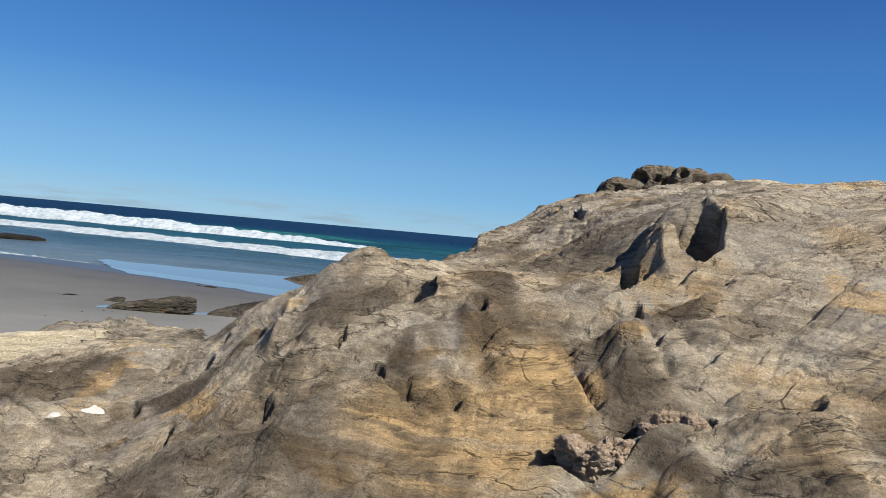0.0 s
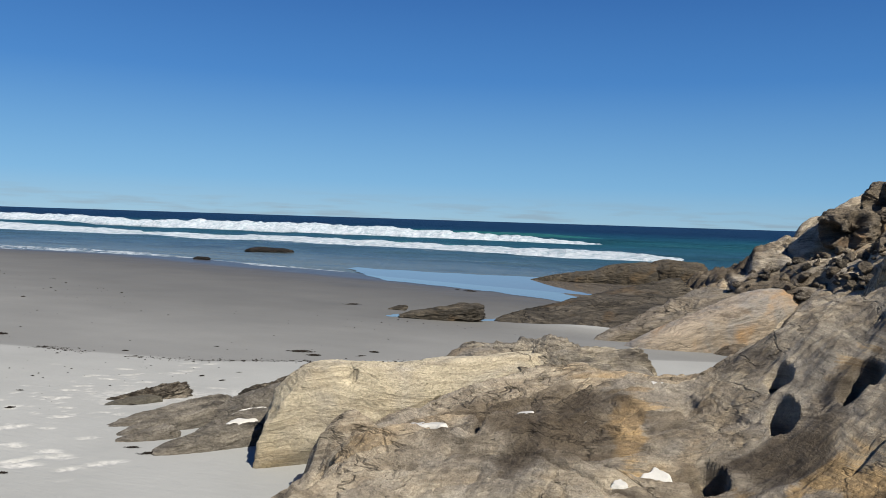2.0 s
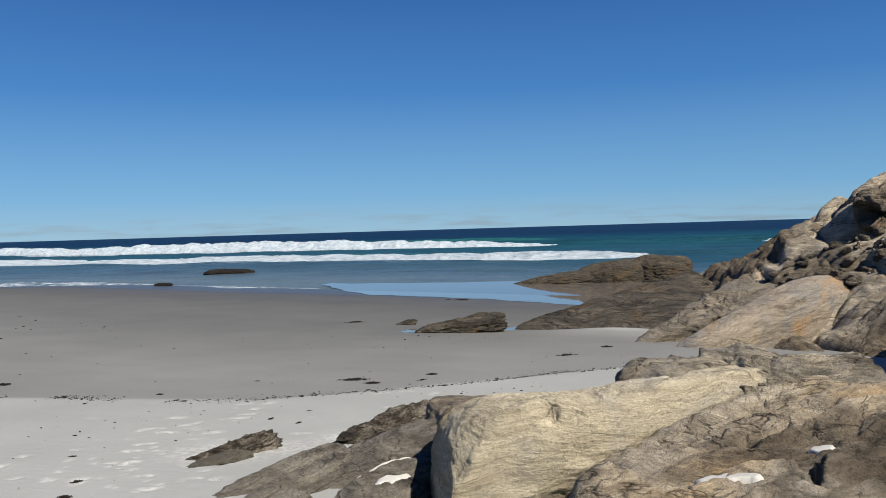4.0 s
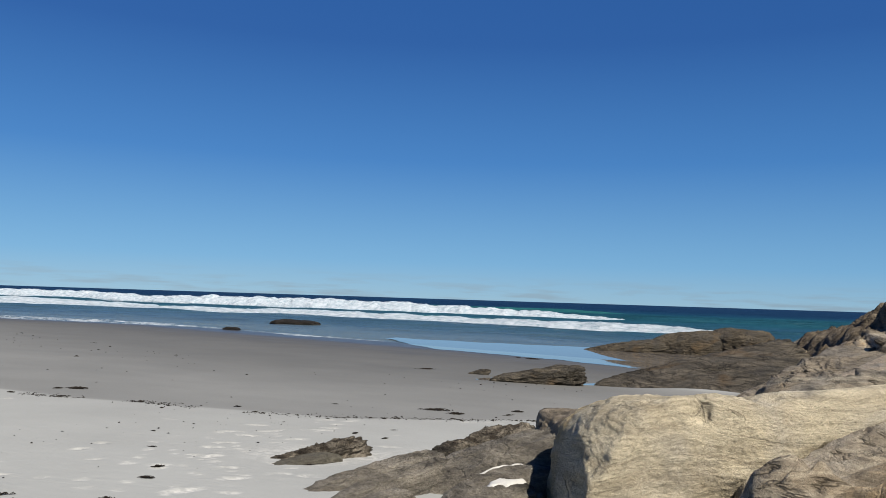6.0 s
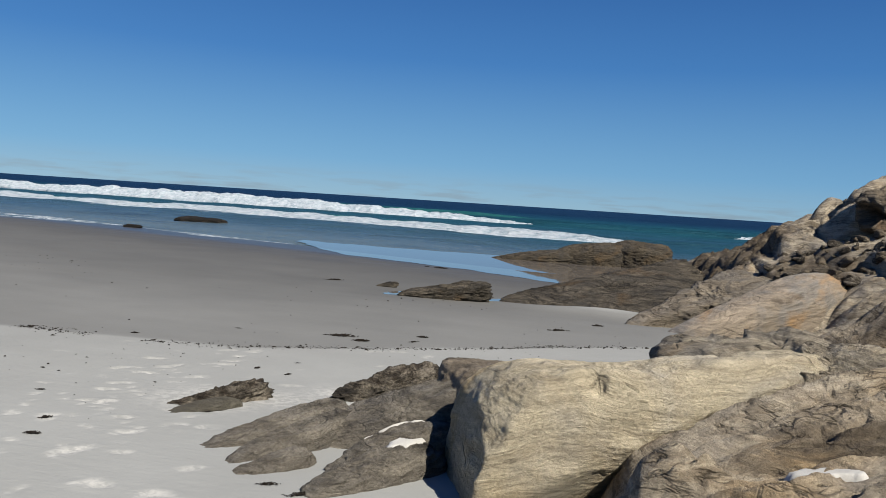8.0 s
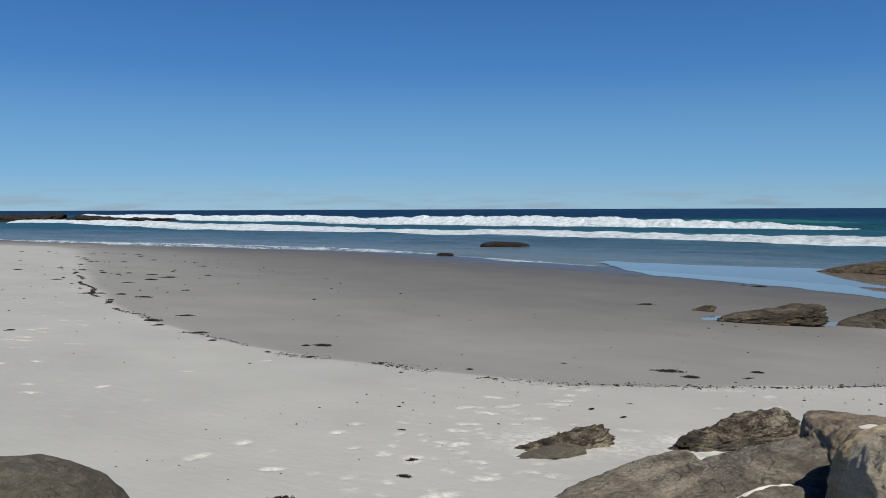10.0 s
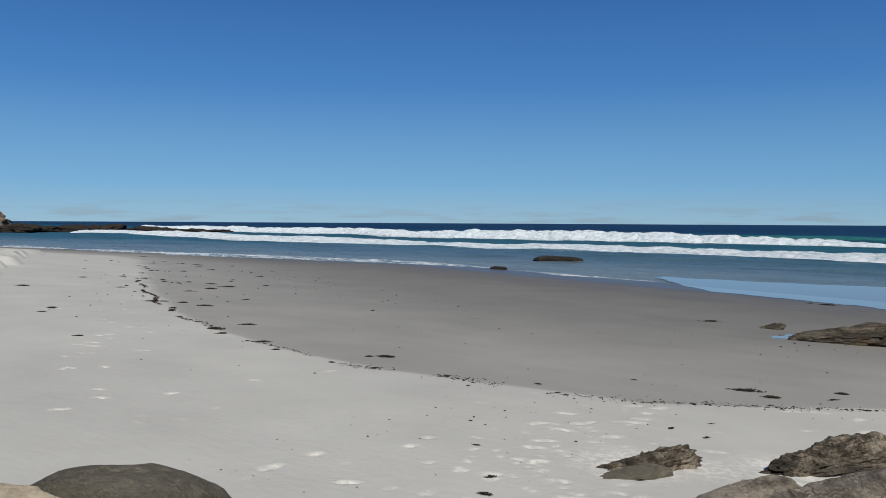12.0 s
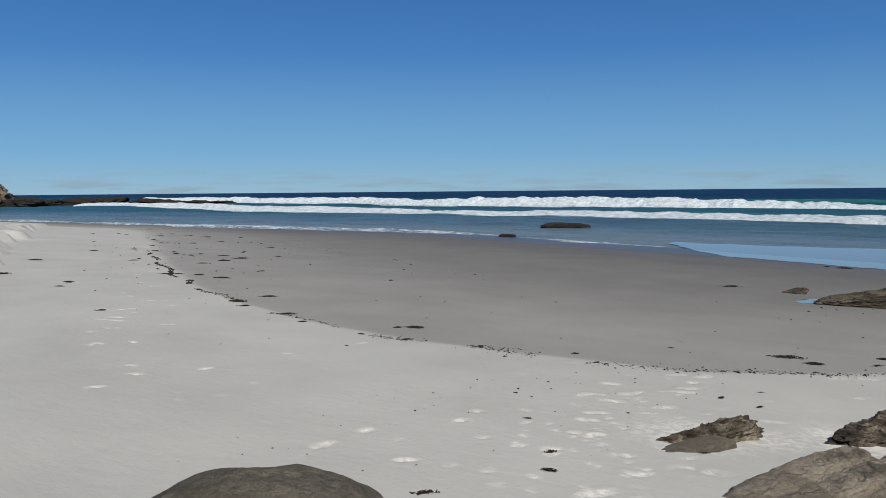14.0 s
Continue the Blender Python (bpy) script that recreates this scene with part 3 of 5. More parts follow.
def breaker(pairs, x0, x1, high, wide, seed, label, ends=(0.07, 0.88), face=0):
    """A rolling bank of white water along a crest line, torn at its top and ends."""
    n, m = max(80, int((x1 - x0) * 5)), 30
    u = np.linspace(0, 1, n)
    x = x0 + (x1 - x0) * u
    cy = ramp(x, *pairs) + 1.5 * vnoise(x * 0.03, 3.0, 0, 6)
    env = (sstep(0, ends[0], u) * sstep(1, ends[1], u)) ** 0.8
    h = high * env * (0.78 + 0.16 * vnoise(x * 0.06, 1.0, 0, seed) + 0.10 * vnoise(x * 0.25, 5.0, 0, seed) + 0.10 * vnoise(x * 0.7, 8.0, 0, seed) + 0.04 * vnoise(x * 2.3, 8.0, 0, seed))
    a = np.linspace(0, math.pi, m)
    X = np.repeat(x[:, None], m, 1)
    w = wide * (0.5 + 0.5 * env)
    Y = cy[:, None] - w[:, None] * (0.35 + 0.9 * np.cos(a)[None, :])
    # a steep crest at the back, a long apron of foam in front
    prof = np.where(a < math.pi / 2, np.sin(a) ** 1.7, np.sin(a) ** 0.6)
    Z = SEA + 0.02 + np.maximum(h, 0.02)[:, None] * prof[None, :]
    Y = Y + 0.5 * fbm(X * 0.5, Y * 0.5, 0, 4, seed + 3) * np.sin(a)[None, :]
    Z = Z + high * (0.08 * fbm(X * 0.9 + 9, Y * 0.9, Z, 4, seed + 5) + 0.035 * fbm(X * 5, Y * 5, Z * 4, 3, seed + 6)) * prof[None, :] * env[:, None]
    Z[:, 0], Z[:, -1] = SEA - 0.3, SEA - 0.3
    me = mesh_from("breaking_wave", np.stack([X, Y, Z], -1).reshape(-1, 3), grid_faces(n, m), M_FOAM)
    ob = tagged(new("breaking_wave", me), label, "wave", "breaking waves")
    if face:
        # the unbroken shoulder that runs on from the white water: steep green front, long back
        fx = np.linspace(x0 - face * 0.4, x1 + face, max(60, int(x1 - x0 + face)))
        fu = np.linspace(0, 1, len(fx))
        fy = ramp(fx, *pairs) + 1.5 * vnoise(fx * 0.03, 3.0, 0, 6)
        k = np.concatenate([np.linspace(-2.2, 0, 12), np.linspace(0.4, 9, 10)])
        fh = high * (0.72 + 0.15 * vnoise(fx * 0.05, 2.0, 0, seed)) * sstep(0, 0.1, fu) * sstep(1, 0.75, fu)
        prof = np.where(k < 0, np.clip(1 + k / 2.2, 0, 1) ** 1.6, np.exp(-(k / 4.5) ** 2))
        FX, FY = np.repeat(fx[:, None], len(k), 1), fy[:, None] + 1.0 + k[None, :]
        FZ = SEA - 0.06 + fh[:, None] * prof[None, :] + 0.05 * vnoise(FX * 0.8, FY * 0.8, 0, 5)
        part("wave_face", mesh_from("wave_face", np.stack([FX, FY, FZ], -1).reshape(-1, 3), grid_faces(len(fx), len(k)), M_WAVE), ob, "smooth green face of the unbroken wave")
    return ob


build_ground()
build_sea()
W1, W2 = (w[0] for w in lines_of_waves())
FAR, NEAR = "long bank of white water breaking far out", "low rolling bank of white surf near the beach"
breaker(W1, -262, -128, 1.5, 4.5, 1, FAR, (0.05, 0.93), 6)
breaker(W1, -150, -2, 1.6, 4.2, 2, FAR, (0.10, 0.72), 22)
breaker(W1, 8, 46, 1.0, 3.0, 7, "short breaking crest of white water far out", (0.4, 0.5), 10)
breaker(W2, -185, -86, 0.9, 4.5, 4, NEAR, (0.05, 0.9))
breaker(W2, -100, -26, 0.72, 4.4, 5, NEAR, (0.08, 0.86), 10)
breaker(W2, -40, 4, 0.7, 4.0, 8, NEAR, (0.2, 0.75), 12)


def build_pool():
    """A film of water left on the flat sand, level with it."""
    edge = ((-19.5, 42.4), (-17.6, 39.4), (-14.6, 35.2), (-11.6, 33.4), (-9.0, 32.2), (-6.9, 30.8), (-5.4, 29.6), (-3.5, 29.4), (0.5, 33.5))
    px, py = zip(*edge)
    xs, ys = np.arange(-20.4, 1.0, 0.12), np.arange(29, 46, 0.12)
    X, Y = np.meshgrid(xs, ys, indexing="ij")
    shore = np.interp(X, px, py) + 0.35 * fbm(X * 0.5, Y * 0.3, 0, 3, 91)
    inside = (Y > shore) & (X > -19.6) & (Y < 43.2 + 0.5 * fbm(X * 0.3, Y * 0.1, 0, 3, 92))
    mask = inside[:-1, :-1] & inside[1:, 1:] & inside[1:, :-1] & inside[:-1, 1:]
    me = mesh_from("wet_film", np.stack([X, Y, np.maximum(sand_z(X, Y) + 0.008, SEA + 0.018)], -1).reshape(-1, 3), grid_faces(len(xs), len(ys), mask), M_POOL)
    return tagged(new("wet_film", me), "shallow film of water on the sand mirroring the sky", "water", kind="structure")



def build_puddle(x, y, rx, ry, turn):
    xs, ys = np.arange(x - 1.6, x + 1.6, 0.05), np.arange(y - 1.6, y + 1.6, 0.05)
    X, Y = np.meshgrid(xs, ys, indexing="ij")
    c, s_ = math.cos(radians(turn)), math.sin(radians(turn))
    r = np.hypot(((X - x) * c + (Y - y) * s_) / rx, (-(X - x) * s_ + (Y - y) * c) / ry) + 0.3 * fbm(X * 1.5, Y * 1.5, 0, 3, 93)
    inside = r < 1
    mask = inside[:-1, :-1] & inside[1:, 1:]
    me = mesh_from("puddle", np.stack([X, Y, sand_z(X, Y) + 0.004], -1).reshape(-1, 3), grid_faces(len(xs), len(ys), mask), M_POOL)
    return tagged(new("puddle", me), "small puddle on damp sand beside a brown rock", "puddle")


build_pool()
build_puddle(-8.85, 21.2, 0.95, 0.28, 70)
build_puddle(-6.75, 21.6, 0.5, 0.2, 60)

# ---- rock outcrop by the path ----
def blur(a, n):
    k = np.ones(n) / n
    for ax in (0, 1):
        pad = [(n // 2, n - 1 - n // 2) if i == ax else (0, 0) for i in (0, 1)]
        a = np.apply_along_axis(lambda r: np.convolve(r, k, "valid"), ax, np.pad(a, pad, mode="edge"))
    return a


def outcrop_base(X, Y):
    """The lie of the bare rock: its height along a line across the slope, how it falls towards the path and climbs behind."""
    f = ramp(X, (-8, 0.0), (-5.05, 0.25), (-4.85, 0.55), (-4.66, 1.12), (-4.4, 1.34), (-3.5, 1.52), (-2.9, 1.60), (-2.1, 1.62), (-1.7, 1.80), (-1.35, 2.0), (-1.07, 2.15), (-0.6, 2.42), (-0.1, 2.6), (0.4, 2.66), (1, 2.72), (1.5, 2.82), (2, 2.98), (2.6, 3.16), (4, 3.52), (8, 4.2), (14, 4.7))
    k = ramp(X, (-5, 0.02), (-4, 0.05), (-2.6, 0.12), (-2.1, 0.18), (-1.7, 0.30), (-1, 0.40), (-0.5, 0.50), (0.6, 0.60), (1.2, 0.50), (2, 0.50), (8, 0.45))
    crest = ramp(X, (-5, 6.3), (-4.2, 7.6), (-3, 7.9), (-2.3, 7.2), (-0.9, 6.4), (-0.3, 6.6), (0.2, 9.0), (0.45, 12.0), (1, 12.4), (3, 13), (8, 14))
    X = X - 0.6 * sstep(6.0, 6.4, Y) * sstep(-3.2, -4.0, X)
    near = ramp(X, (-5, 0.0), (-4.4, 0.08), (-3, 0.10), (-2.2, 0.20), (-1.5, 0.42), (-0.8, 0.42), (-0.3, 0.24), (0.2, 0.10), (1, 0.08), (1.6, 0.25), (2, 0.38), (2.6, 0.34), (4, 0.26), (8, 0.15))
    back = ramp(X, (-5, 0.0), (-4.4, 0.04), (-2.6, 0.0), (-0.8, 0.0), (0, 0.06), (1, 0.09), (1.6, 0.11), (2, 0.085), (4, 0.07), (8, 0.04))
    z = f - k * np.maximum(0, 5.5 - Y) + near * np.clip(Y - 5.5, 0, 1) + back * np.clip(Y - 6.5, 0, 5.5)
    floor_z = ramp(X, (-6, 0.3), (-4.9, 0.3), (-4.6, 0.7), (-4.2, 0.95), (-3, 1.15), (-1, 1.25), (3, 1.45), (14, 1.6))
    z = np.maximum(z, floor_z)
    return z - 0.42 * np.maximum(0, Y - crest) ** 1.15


# hollows: x, y, radius across, radius up the slope, depth
# (1.47, 5.85), (0.8, 4.2), (1.24, 4.27), (2.18, 4.15) are dug to imitate lumps' shade
HOLES_AND_SHADE = (
    (-0.12, 5.62, 0.14, 0.22, 0.5), (-1.69, 5.76, 0.075, 0.15, 0.32), (-1.08, 5.70, 0.075, 0.13, 0.3), (-1.37, 5.68, 0.06, 0.10, 0.24), (0.34, 5.29, 0.08, 0.11, 0.24),
    (-0.55, 5.09, 0.03, 0.1, 0.15), (-0.29, 4.76, 0.08, 0.09, 0.16), (-0.94, 4.69, 0.05, 0.08, 0.14), (-1.59, 4.75, 0.05, 0.21, 0.15), (2.0, 6.05, 0.24, 0.34, 0.42),
    (1.24, 10.9, 0.29, 0.5, 0.5), (1.58, 9.6, 0.08, 0.3, 0.25), (1.47, 5.85, 0.07, 0.16, 0.2), (1.45, 5.35, 0.04, 0.06, 0.12), (0.8, 4.2, 0.06, 0.09, 0.22),
    (1.24, 4.27, 0.11, 0.12, 0.24), (1.64, 4.22, 0.04, 0.06, 0.14), (2.18, 4.15, 0.07, 0.06, 0.16), (1.95, 3.3, 0.08, 0.05, 0.12), (1.59, 3.4, 0.05, 0.05, 0.12),
    (-1.98, 4.57, 0.05, 0.04, 0.08), (-0.06, 4.57, 0.03, 0.1, 0.1), (-3.41, 6, 0.05, 0.19, 0.14), (-1.66, 6.13, 0.08, 0.12, 0.2), (-1.3, 5.73, 0.08, 0.11, 0.25),
    (-4.34, 5.64, 0.05, 0.05, 0.12), (-2.09, 5.39, 0.1, 0.15, 0.14),
)
# rounded swellings: x, y, length, width, turn in degrees, height
KNOLLS = (
    (1.66, 5.93, 0.14, 0.17, 0, 0.16),
    (2.16, 6.4, 0.36, 0.5, 0, 0.1), (-0.62, 6.2, 0.33, 0.33, 0, 0.11), (1.38, 3.89, 0.24, 0.30, -20, 0.09),
    (1.9, 3.81, 0.40, 0.26, 15, 0.08), (1.76, 3.41, 0.28, 0.24, 10, 0.07), (2.06, 3.33, 0.26, 0.24, 0, 0.06), (0.41, 5.07, 0.11, 0.22, 0, 0.1),
    (-0.99, 5.06, 0.35, 0.33, 15, 0.08), (-2.18, 5.66, 0.41, 0.28, 10, 0.06), (-0.54, 4.33, 0.4, 0.23, 15, 0.1), (0.55, 3.95, 0.37, 0.1, 0, 0.1),
    (-1.32, 4.36, 0.29, 0.25, 20, 0.08), (-3.7, 5.75, 0.5, 0.3, 10, 0.1), (-4.45, 6.02, 0.22, 0.2, 0, 0.16),
)
# faceted bosses: x, y, rise, fall to the +x side, to the -x side, towards the path, behind
BOSSES = ((0.46, 4.76, 0.16, 0.80, 1.2, 0.75, 0.30), (1.26, 5.00, 0.16, 0.25, 1.1, 0.45, 0.30), (0.02, 4.82, 0.10, 0.6, 0.9, 0.7, 0.4), (-1.02, 5.62, 0.10, 0.25, 1.3, 0.3, 0.2), (1.72, 5.9, 0.16, 0.4, 1.6, 0.6, 0.6), (-3.05, 5.75, 0.05, 0.2, 0.6, 0.4, 0.2))
# joints and gullies: start, end, half width, depth
GULLIES = (
    (0.88, 5.19, 1.16, 4.33, 0.07, 0.12), (1.18, 4.36, 1.77, 4.29, 0.08, 0.14), (1.77, 4.29, 2.15, 4.11, 0.06, 0.07), (1.17, 3.92, 1.26, 3.56, 0.09, 0.06), (0.44, 5.18, 0.42, 4.69, 0.08, 0.12),
    (0.2, 4.7, 0.32, 4.37, 0.05, 0.08), (0.4, 4.15, 0.88, 4.1, 0.05, 0.07), (1.63, 4.09, 1.45, 3.51, 0.1, 0.05), (1.94, 3.64, 1.95, 3.35, 0.08, 0.04), (0.23, 6.55, 1.39, 5.68, 0.05, 0.08),
    (0.28, 7.02, 1.46, 6.33, 0.05, 0.12), (-0.64, 5.49, 0.01, 5.33, 0.05, 0.08), (-0.94, 5.42, -0.38, 5.1, 0.05, 0.07), (1.62, 4.96, 1.89, 4.82, 0.04, 0.07), (1.45, 5.2, 1.58, 4.5, 0.06, 0.08),
    (-1.6, 4.14, -1.77, 4.22, 0.03, 0.08), (-0.91, 4.6, -1.43, 4.47, 0.03, 0.08), (-0.33, 4.61, -0.68, 4.35, 0.03, 0.07), (-0.16, 4.57, 0.22, 4.4, 0.04, 0.09), (0.92, 3.95, 1.08, 3.69, 0.05, 0.08),
    (-3.7, 6.35, -2.9, 6.5, 0.05, 0.09), (-4.3, 5.9, -3.2, 6.25, 0.06, 0.14), (-4.38, 5.7, -4.2, 5.2, 0.03, 0.08), (-2.5, 5.6, -1.7, 5.95, 0.02, 0.06), (-3.3, 5.5, -2.5, 5.1, 0.02, 0.07),
)
# dishes: x, y, length, width, turn in degrees
DISHES = ((-3.71, 5.93, 0.30, 0.08, 8), (-2.50, 5.23, 0.10, 0.06, 20), (-2.32, 5.41, 0.14, 0.06, 10), (-2.72, 6.12, 0.20, 0.05, 12), (-3.23, 6.49, 0.12, 0.06, 0), (0.71, 4.03, 0.18, 0.06, 0), (-2.38, 6.68, 0.12, 0.05, 0), (-1.9, 4.65, 0.07, 0.035, 0))
SURF = {}
# iron stains and dark weathering on the outcrop, with some shade painted in: x, y, radius across, radius up the slope,
# strength
RUST = ((0.66, 4.63, 0.38, 0.46, 1), (-2.52, 5.92, 0.21, 0.41, 1), (1.25, 5.08, 0.21, 0.13, 0.6), (1.65, 5.8, 0.12, 0.23, 0.9), (1.88, 5.17, 0.53, 0.2, 0.4), (1.19, 3.75, 0.2, 0.17, 0.6), (-0.22, 4.11, 0.49, 0.19, 0.6), (2.8, 4.96, 0.14, 0.18, 0.7), (0.07, 4.66, 0.23, 0.24, 0.5), (2.34, 4.09, 0.19, 0.12, 0.6), (-1.04, 4.1, 0.44, 0.2, 0.4), (-2.45, 5.86, 0.19, 0.26, 1), (-1.35, 5.91, 0.23, 0.15, 0.4), (-1.54, 5.09, 0.3, 0.15, 0.7))
# (0.37, 5.02) and (1.38, 4.6) put shade of -x facing slopes into the colour
VARNISH_AND_SHADE = ((-0.9, 4.3, 1.0, 0.45, 0.8), (-0.2, 3.9, 0.8, 0.35, 0.7), (-0.44, 5.5, 0.5, 0.37, 0.75), (-0.75, 5.29, 0.31, 0.46, 0.7), (-0.07, 4.7, 0.23, 0.25, 0.9), (-1.14, 4.59, 0.68, 0.41, 0.75), (-0.11, 4.42, 0.22, 0.22, 0.8), (1.11, 4.77, 0.09, 0.33, 0.9), (1.38, 4.6, 0.27, 0.24, 0.95), (1.56, 4.66, 0.24, 0.21, 0.6), (1.46, 3.76, 0.17, 0.28, 0.9), (1.98, 3.5, 0.23, 0.19, 0.8), (1.74, 3.5, 0.1, 0.11, 0.6), (-2.97, 6.02, 0.39, 0.52, 1), (1.19, 7.46, 0.79, 1.05, 0.8), (0.48, 5.67, 0.28, 0.76, 1), (0.37, 5.02, 0.14, 0.32, 0.9), (1.64, 5.05, 0.26, 0.12, 0.8), (-1.85, 5.09, 0.37, 0.39, 0.5), (-0.33, 3.91, 0.41, 0.11, 0.6), (1.73, 3.94, 0.14, 0.15, 0.5), (0.72, 8.68, 0.35, 1.11, 0.8), (1.66, 7.18, 0.35, 0.8, 0.7), (-3.01, 5.82, 0.42, 0.4, 1), (-3.37, 6.58, 0.54, 0.25, 0.9), (-1.82, 5.44, 0.32, 0.19, 1), (-3.7, 5.57, 0.35, 0.28, 0.5), (-1.44, 5.67, 0.22, 0.18, 0.7), (-1.88, 6.61, 0.26, 0.24, 0.6))


def spots(X, Y, rows):
    out = np.zeros_like(X)
    for x, y, rx, ry, k in rows:
        r2 = ((X - x + 0.2 * vnoise(X * 3, Y * 3, 0, 71)) / rx) ** 2 + ((Y - y + 0.2 * vnoise(X * 3, Y * 3, 0, 72)) / ry) ** 2
        out = np.maximum(out, k * np.exp(-(r2 / 1.7) ** 1.5))
    return out


def outcrop_z(x, y):
    xs, ys, Z = SURF["rock"]
    return float(Z[min(np.searchsorted(xs, x), len(xs) - 1), min(np.searchsorted(ys, y), len(ys) - 1)])


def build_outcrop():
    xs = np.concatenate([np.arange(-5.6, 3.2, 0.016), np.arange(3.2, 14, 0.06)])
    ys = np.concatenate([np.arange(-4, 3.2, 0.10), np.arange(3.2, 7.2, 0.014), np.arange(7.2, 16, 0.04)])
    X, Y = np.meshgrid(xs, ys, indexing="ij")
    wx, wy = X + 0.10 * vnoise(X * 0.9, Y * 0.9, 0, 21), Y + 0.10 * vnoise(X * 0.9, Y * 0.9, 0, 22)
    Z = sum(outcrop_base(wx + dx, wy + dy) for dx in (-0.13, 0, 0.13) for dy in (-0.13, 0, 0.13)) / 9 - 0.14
    lobes = 1 - np.abs(vnoise(wx * 0.85 + 3, wy * 1.25, 0, 31)) * 2
    Z += 0.03 * lobes + 0.05 * vnoise(wx * 0.7, wy * 0.7, 0, 33)
    for kx, ky, rx, ry, turn, high in KNOLLS:
        c, s_ = math.cos(radians(turn)), math.sin(radians(turn))
        u, w = ((wx - kx) * c + (wy - ky) * s_) / rx, (-(wx - kx) * s_ + (wy - ky) * c) / ry
        r2 = u * u + w * w
        Z += 1.35 * high * np.exp(-r2 ** 1.6 * 0.8)
    for bx, by, rise, right, left, front, back in BOSSES:
        i, j = np.searchsorted(xs, bx), np.searchsorted(ys, by)
        ox, oy = wx - bx + 0.05 * vnoise(X * 4, Y * 4, 0, 34), wy - by + 0.05 * vnoise(X * 4, Y * 4, 0, 35)
        slope = 0.45 * sstep(-2.5, -0.5, np.array(bx))
        peak = Z[i, j] + rise + slope * oy - np.maximum(right * ox, -left * ox) - np.where(oy < 0, -front * oy, back * oy)
        over = peak - Z
        Z = np.where(np.hypot(ox, oy) < 0.9, Z + np.maximum(0, over) + 0.02 * np.exp(-(over / 0.03) ** 2), Z)
    # bedding: low worn steps and fine ribs that climb across the slope
    along = wx * 0.42 + wy * 0.9
    bed = (Z * 0.5 - 0.30 * wx + 0.50 * wy) * 5 + 0.6 * vnoise(wx * 0.8, wy * 0.8, 0, 37) + 0.3 * vnoise(wx * 3, wy * 3, 0, 38)
    soft = 0.35 + 0.65 * sstep(-0.3, 0.4, vnoise(wx * 0.6 + 5, wy * 0.6, 0, 39))
    saw = bed % 1
    flank = 1 - 0.75 * sstep(-2.6, -2.0, X) * sstep(-0.7, -1.1, X)
    Z += 0.075 * soft * flank * (saw - sstep(0.78, 0.98, saw) * 0.98)
    bed2 = bed * 3.7 + vnoise(wx * 4, wy * 4, 0, 40)
    saw2 = bed2 % 1
    Z += 0.016 * soft * (saw2 - sstep(0.7, 0.98, saw2) * 0.98)
    Z += 0.014 * ridged(along * 2.2, wy * 5.5 - wx * 2, 0, 4, 41) + 0.008 * fbm(X * 16, Y * 24, 0, 3, 43) + flank * 0.022 * (np.sqrt(np.abs(vnoise(wx * 2.1 + 0.8 * wy, wy * 2.6 - 1.1 * wx, 0, 44))) * 2 - 1) + flank * 0.040 * (np.sqrt(np.abs(vnoise(wx * 0.95 + 4 + 0.5 * wy, wy * 1.5 - 0.8 * wx, 0, 45))) * 2 - 1)
    # narrow winding cracks along the bedding
    cu, cv = wx * 0.55 + wy * 0.35, wy * 1.7 - wx * 0.55
    for k, (scale, deep) in enumerate(((1.1, 0.030), (2.3, 0.022), (4.5, 0.015))):
        crease = 1 - np.abs(vnoise(cu * scale + 3, cv * scale, 0, 81 + k) + 0.25 * vnoise(wx * 5 * scale, wy * 5 * scale, 0, 85 + k))
        Z -= deep * sstep(0.93, 1.0, crease) * sstep(-0.1, 0.3, vnoise(wx * 0.9, wy * 1.3, 0, 88 + k))
    for x0, y0, x1, y1, half, deep in GULLIES:
        dx, dy = x1 - x0, y1 - y0
        t = np.clip(((wx - x0) * dx + (wy - y0) * dy) / (dx * dx + dy * dy), 0, 1)
        d = np.hypot(wx - x0 - t * dx, wy - y0 - t * dy) / (half * (0.8 + 0.5 * vnoise(X * 5, Y * 5, 0, 47)))
        Z -= deep * np.exp(-d ** 1.5) * (0.35 + 0.65 * np.sin(np.clip(t, 0.05, 0.95) * math.pi))
    for hx, hy, rx, ry, deep in HOLES_AND_SHADE:
        i0, i1 = np.searchsorted(xs, (hx - 2 * rx, hx + 2 * rx))
        j0, j1 = np.searchsorted(ys, (hy - 2 * ry, hy + 2 * ry))
        u, w = (X[i0:i1, j0:j1] - hx) / rx, (Y[i0:i1, j0:j1] - hy) / ry
        r = np.sqrt(u * u + w * w) + 0.26 * vnoise(u * 1.4 + hx * 9, w * 1.4 + hy * 9, 0, 51) + 0.04 * vnoise(u * 5, w * 5, 0, 52)
        Z[i0:i1, j0:j1] -= 1.35 * deep * sstep(1.08, 0.72, r) * (0.15 + 0.85 * sstep(-1.1, 0.5, u)) - 0.05 * deep * np.exp(-((r - 1.15) / 0.25) ** 2) * sstep(0.2, 0.9, u)
    # shallow dishes that hold blown sand
    for dx, dy, rx, ry, turn in DISHES:
        c, s_ = math.cos(radians(turn)), math.sin(radians(turn))
        u, w = ((X - dx) * c + (Y - dy) * s_) / rx, (-(X - dx) * s_ + (Y - dy) * c) / ry
        Z -= 0.05 * sstep(1.5, 0.5, np.hypot(u, w))
    SURF["rock"] = (xs, ys, Z)
    keep = (Z > sand_z(X, Y) - 0.35)
    mask = keep[:-1, :-1] | keep[1:, 1:]
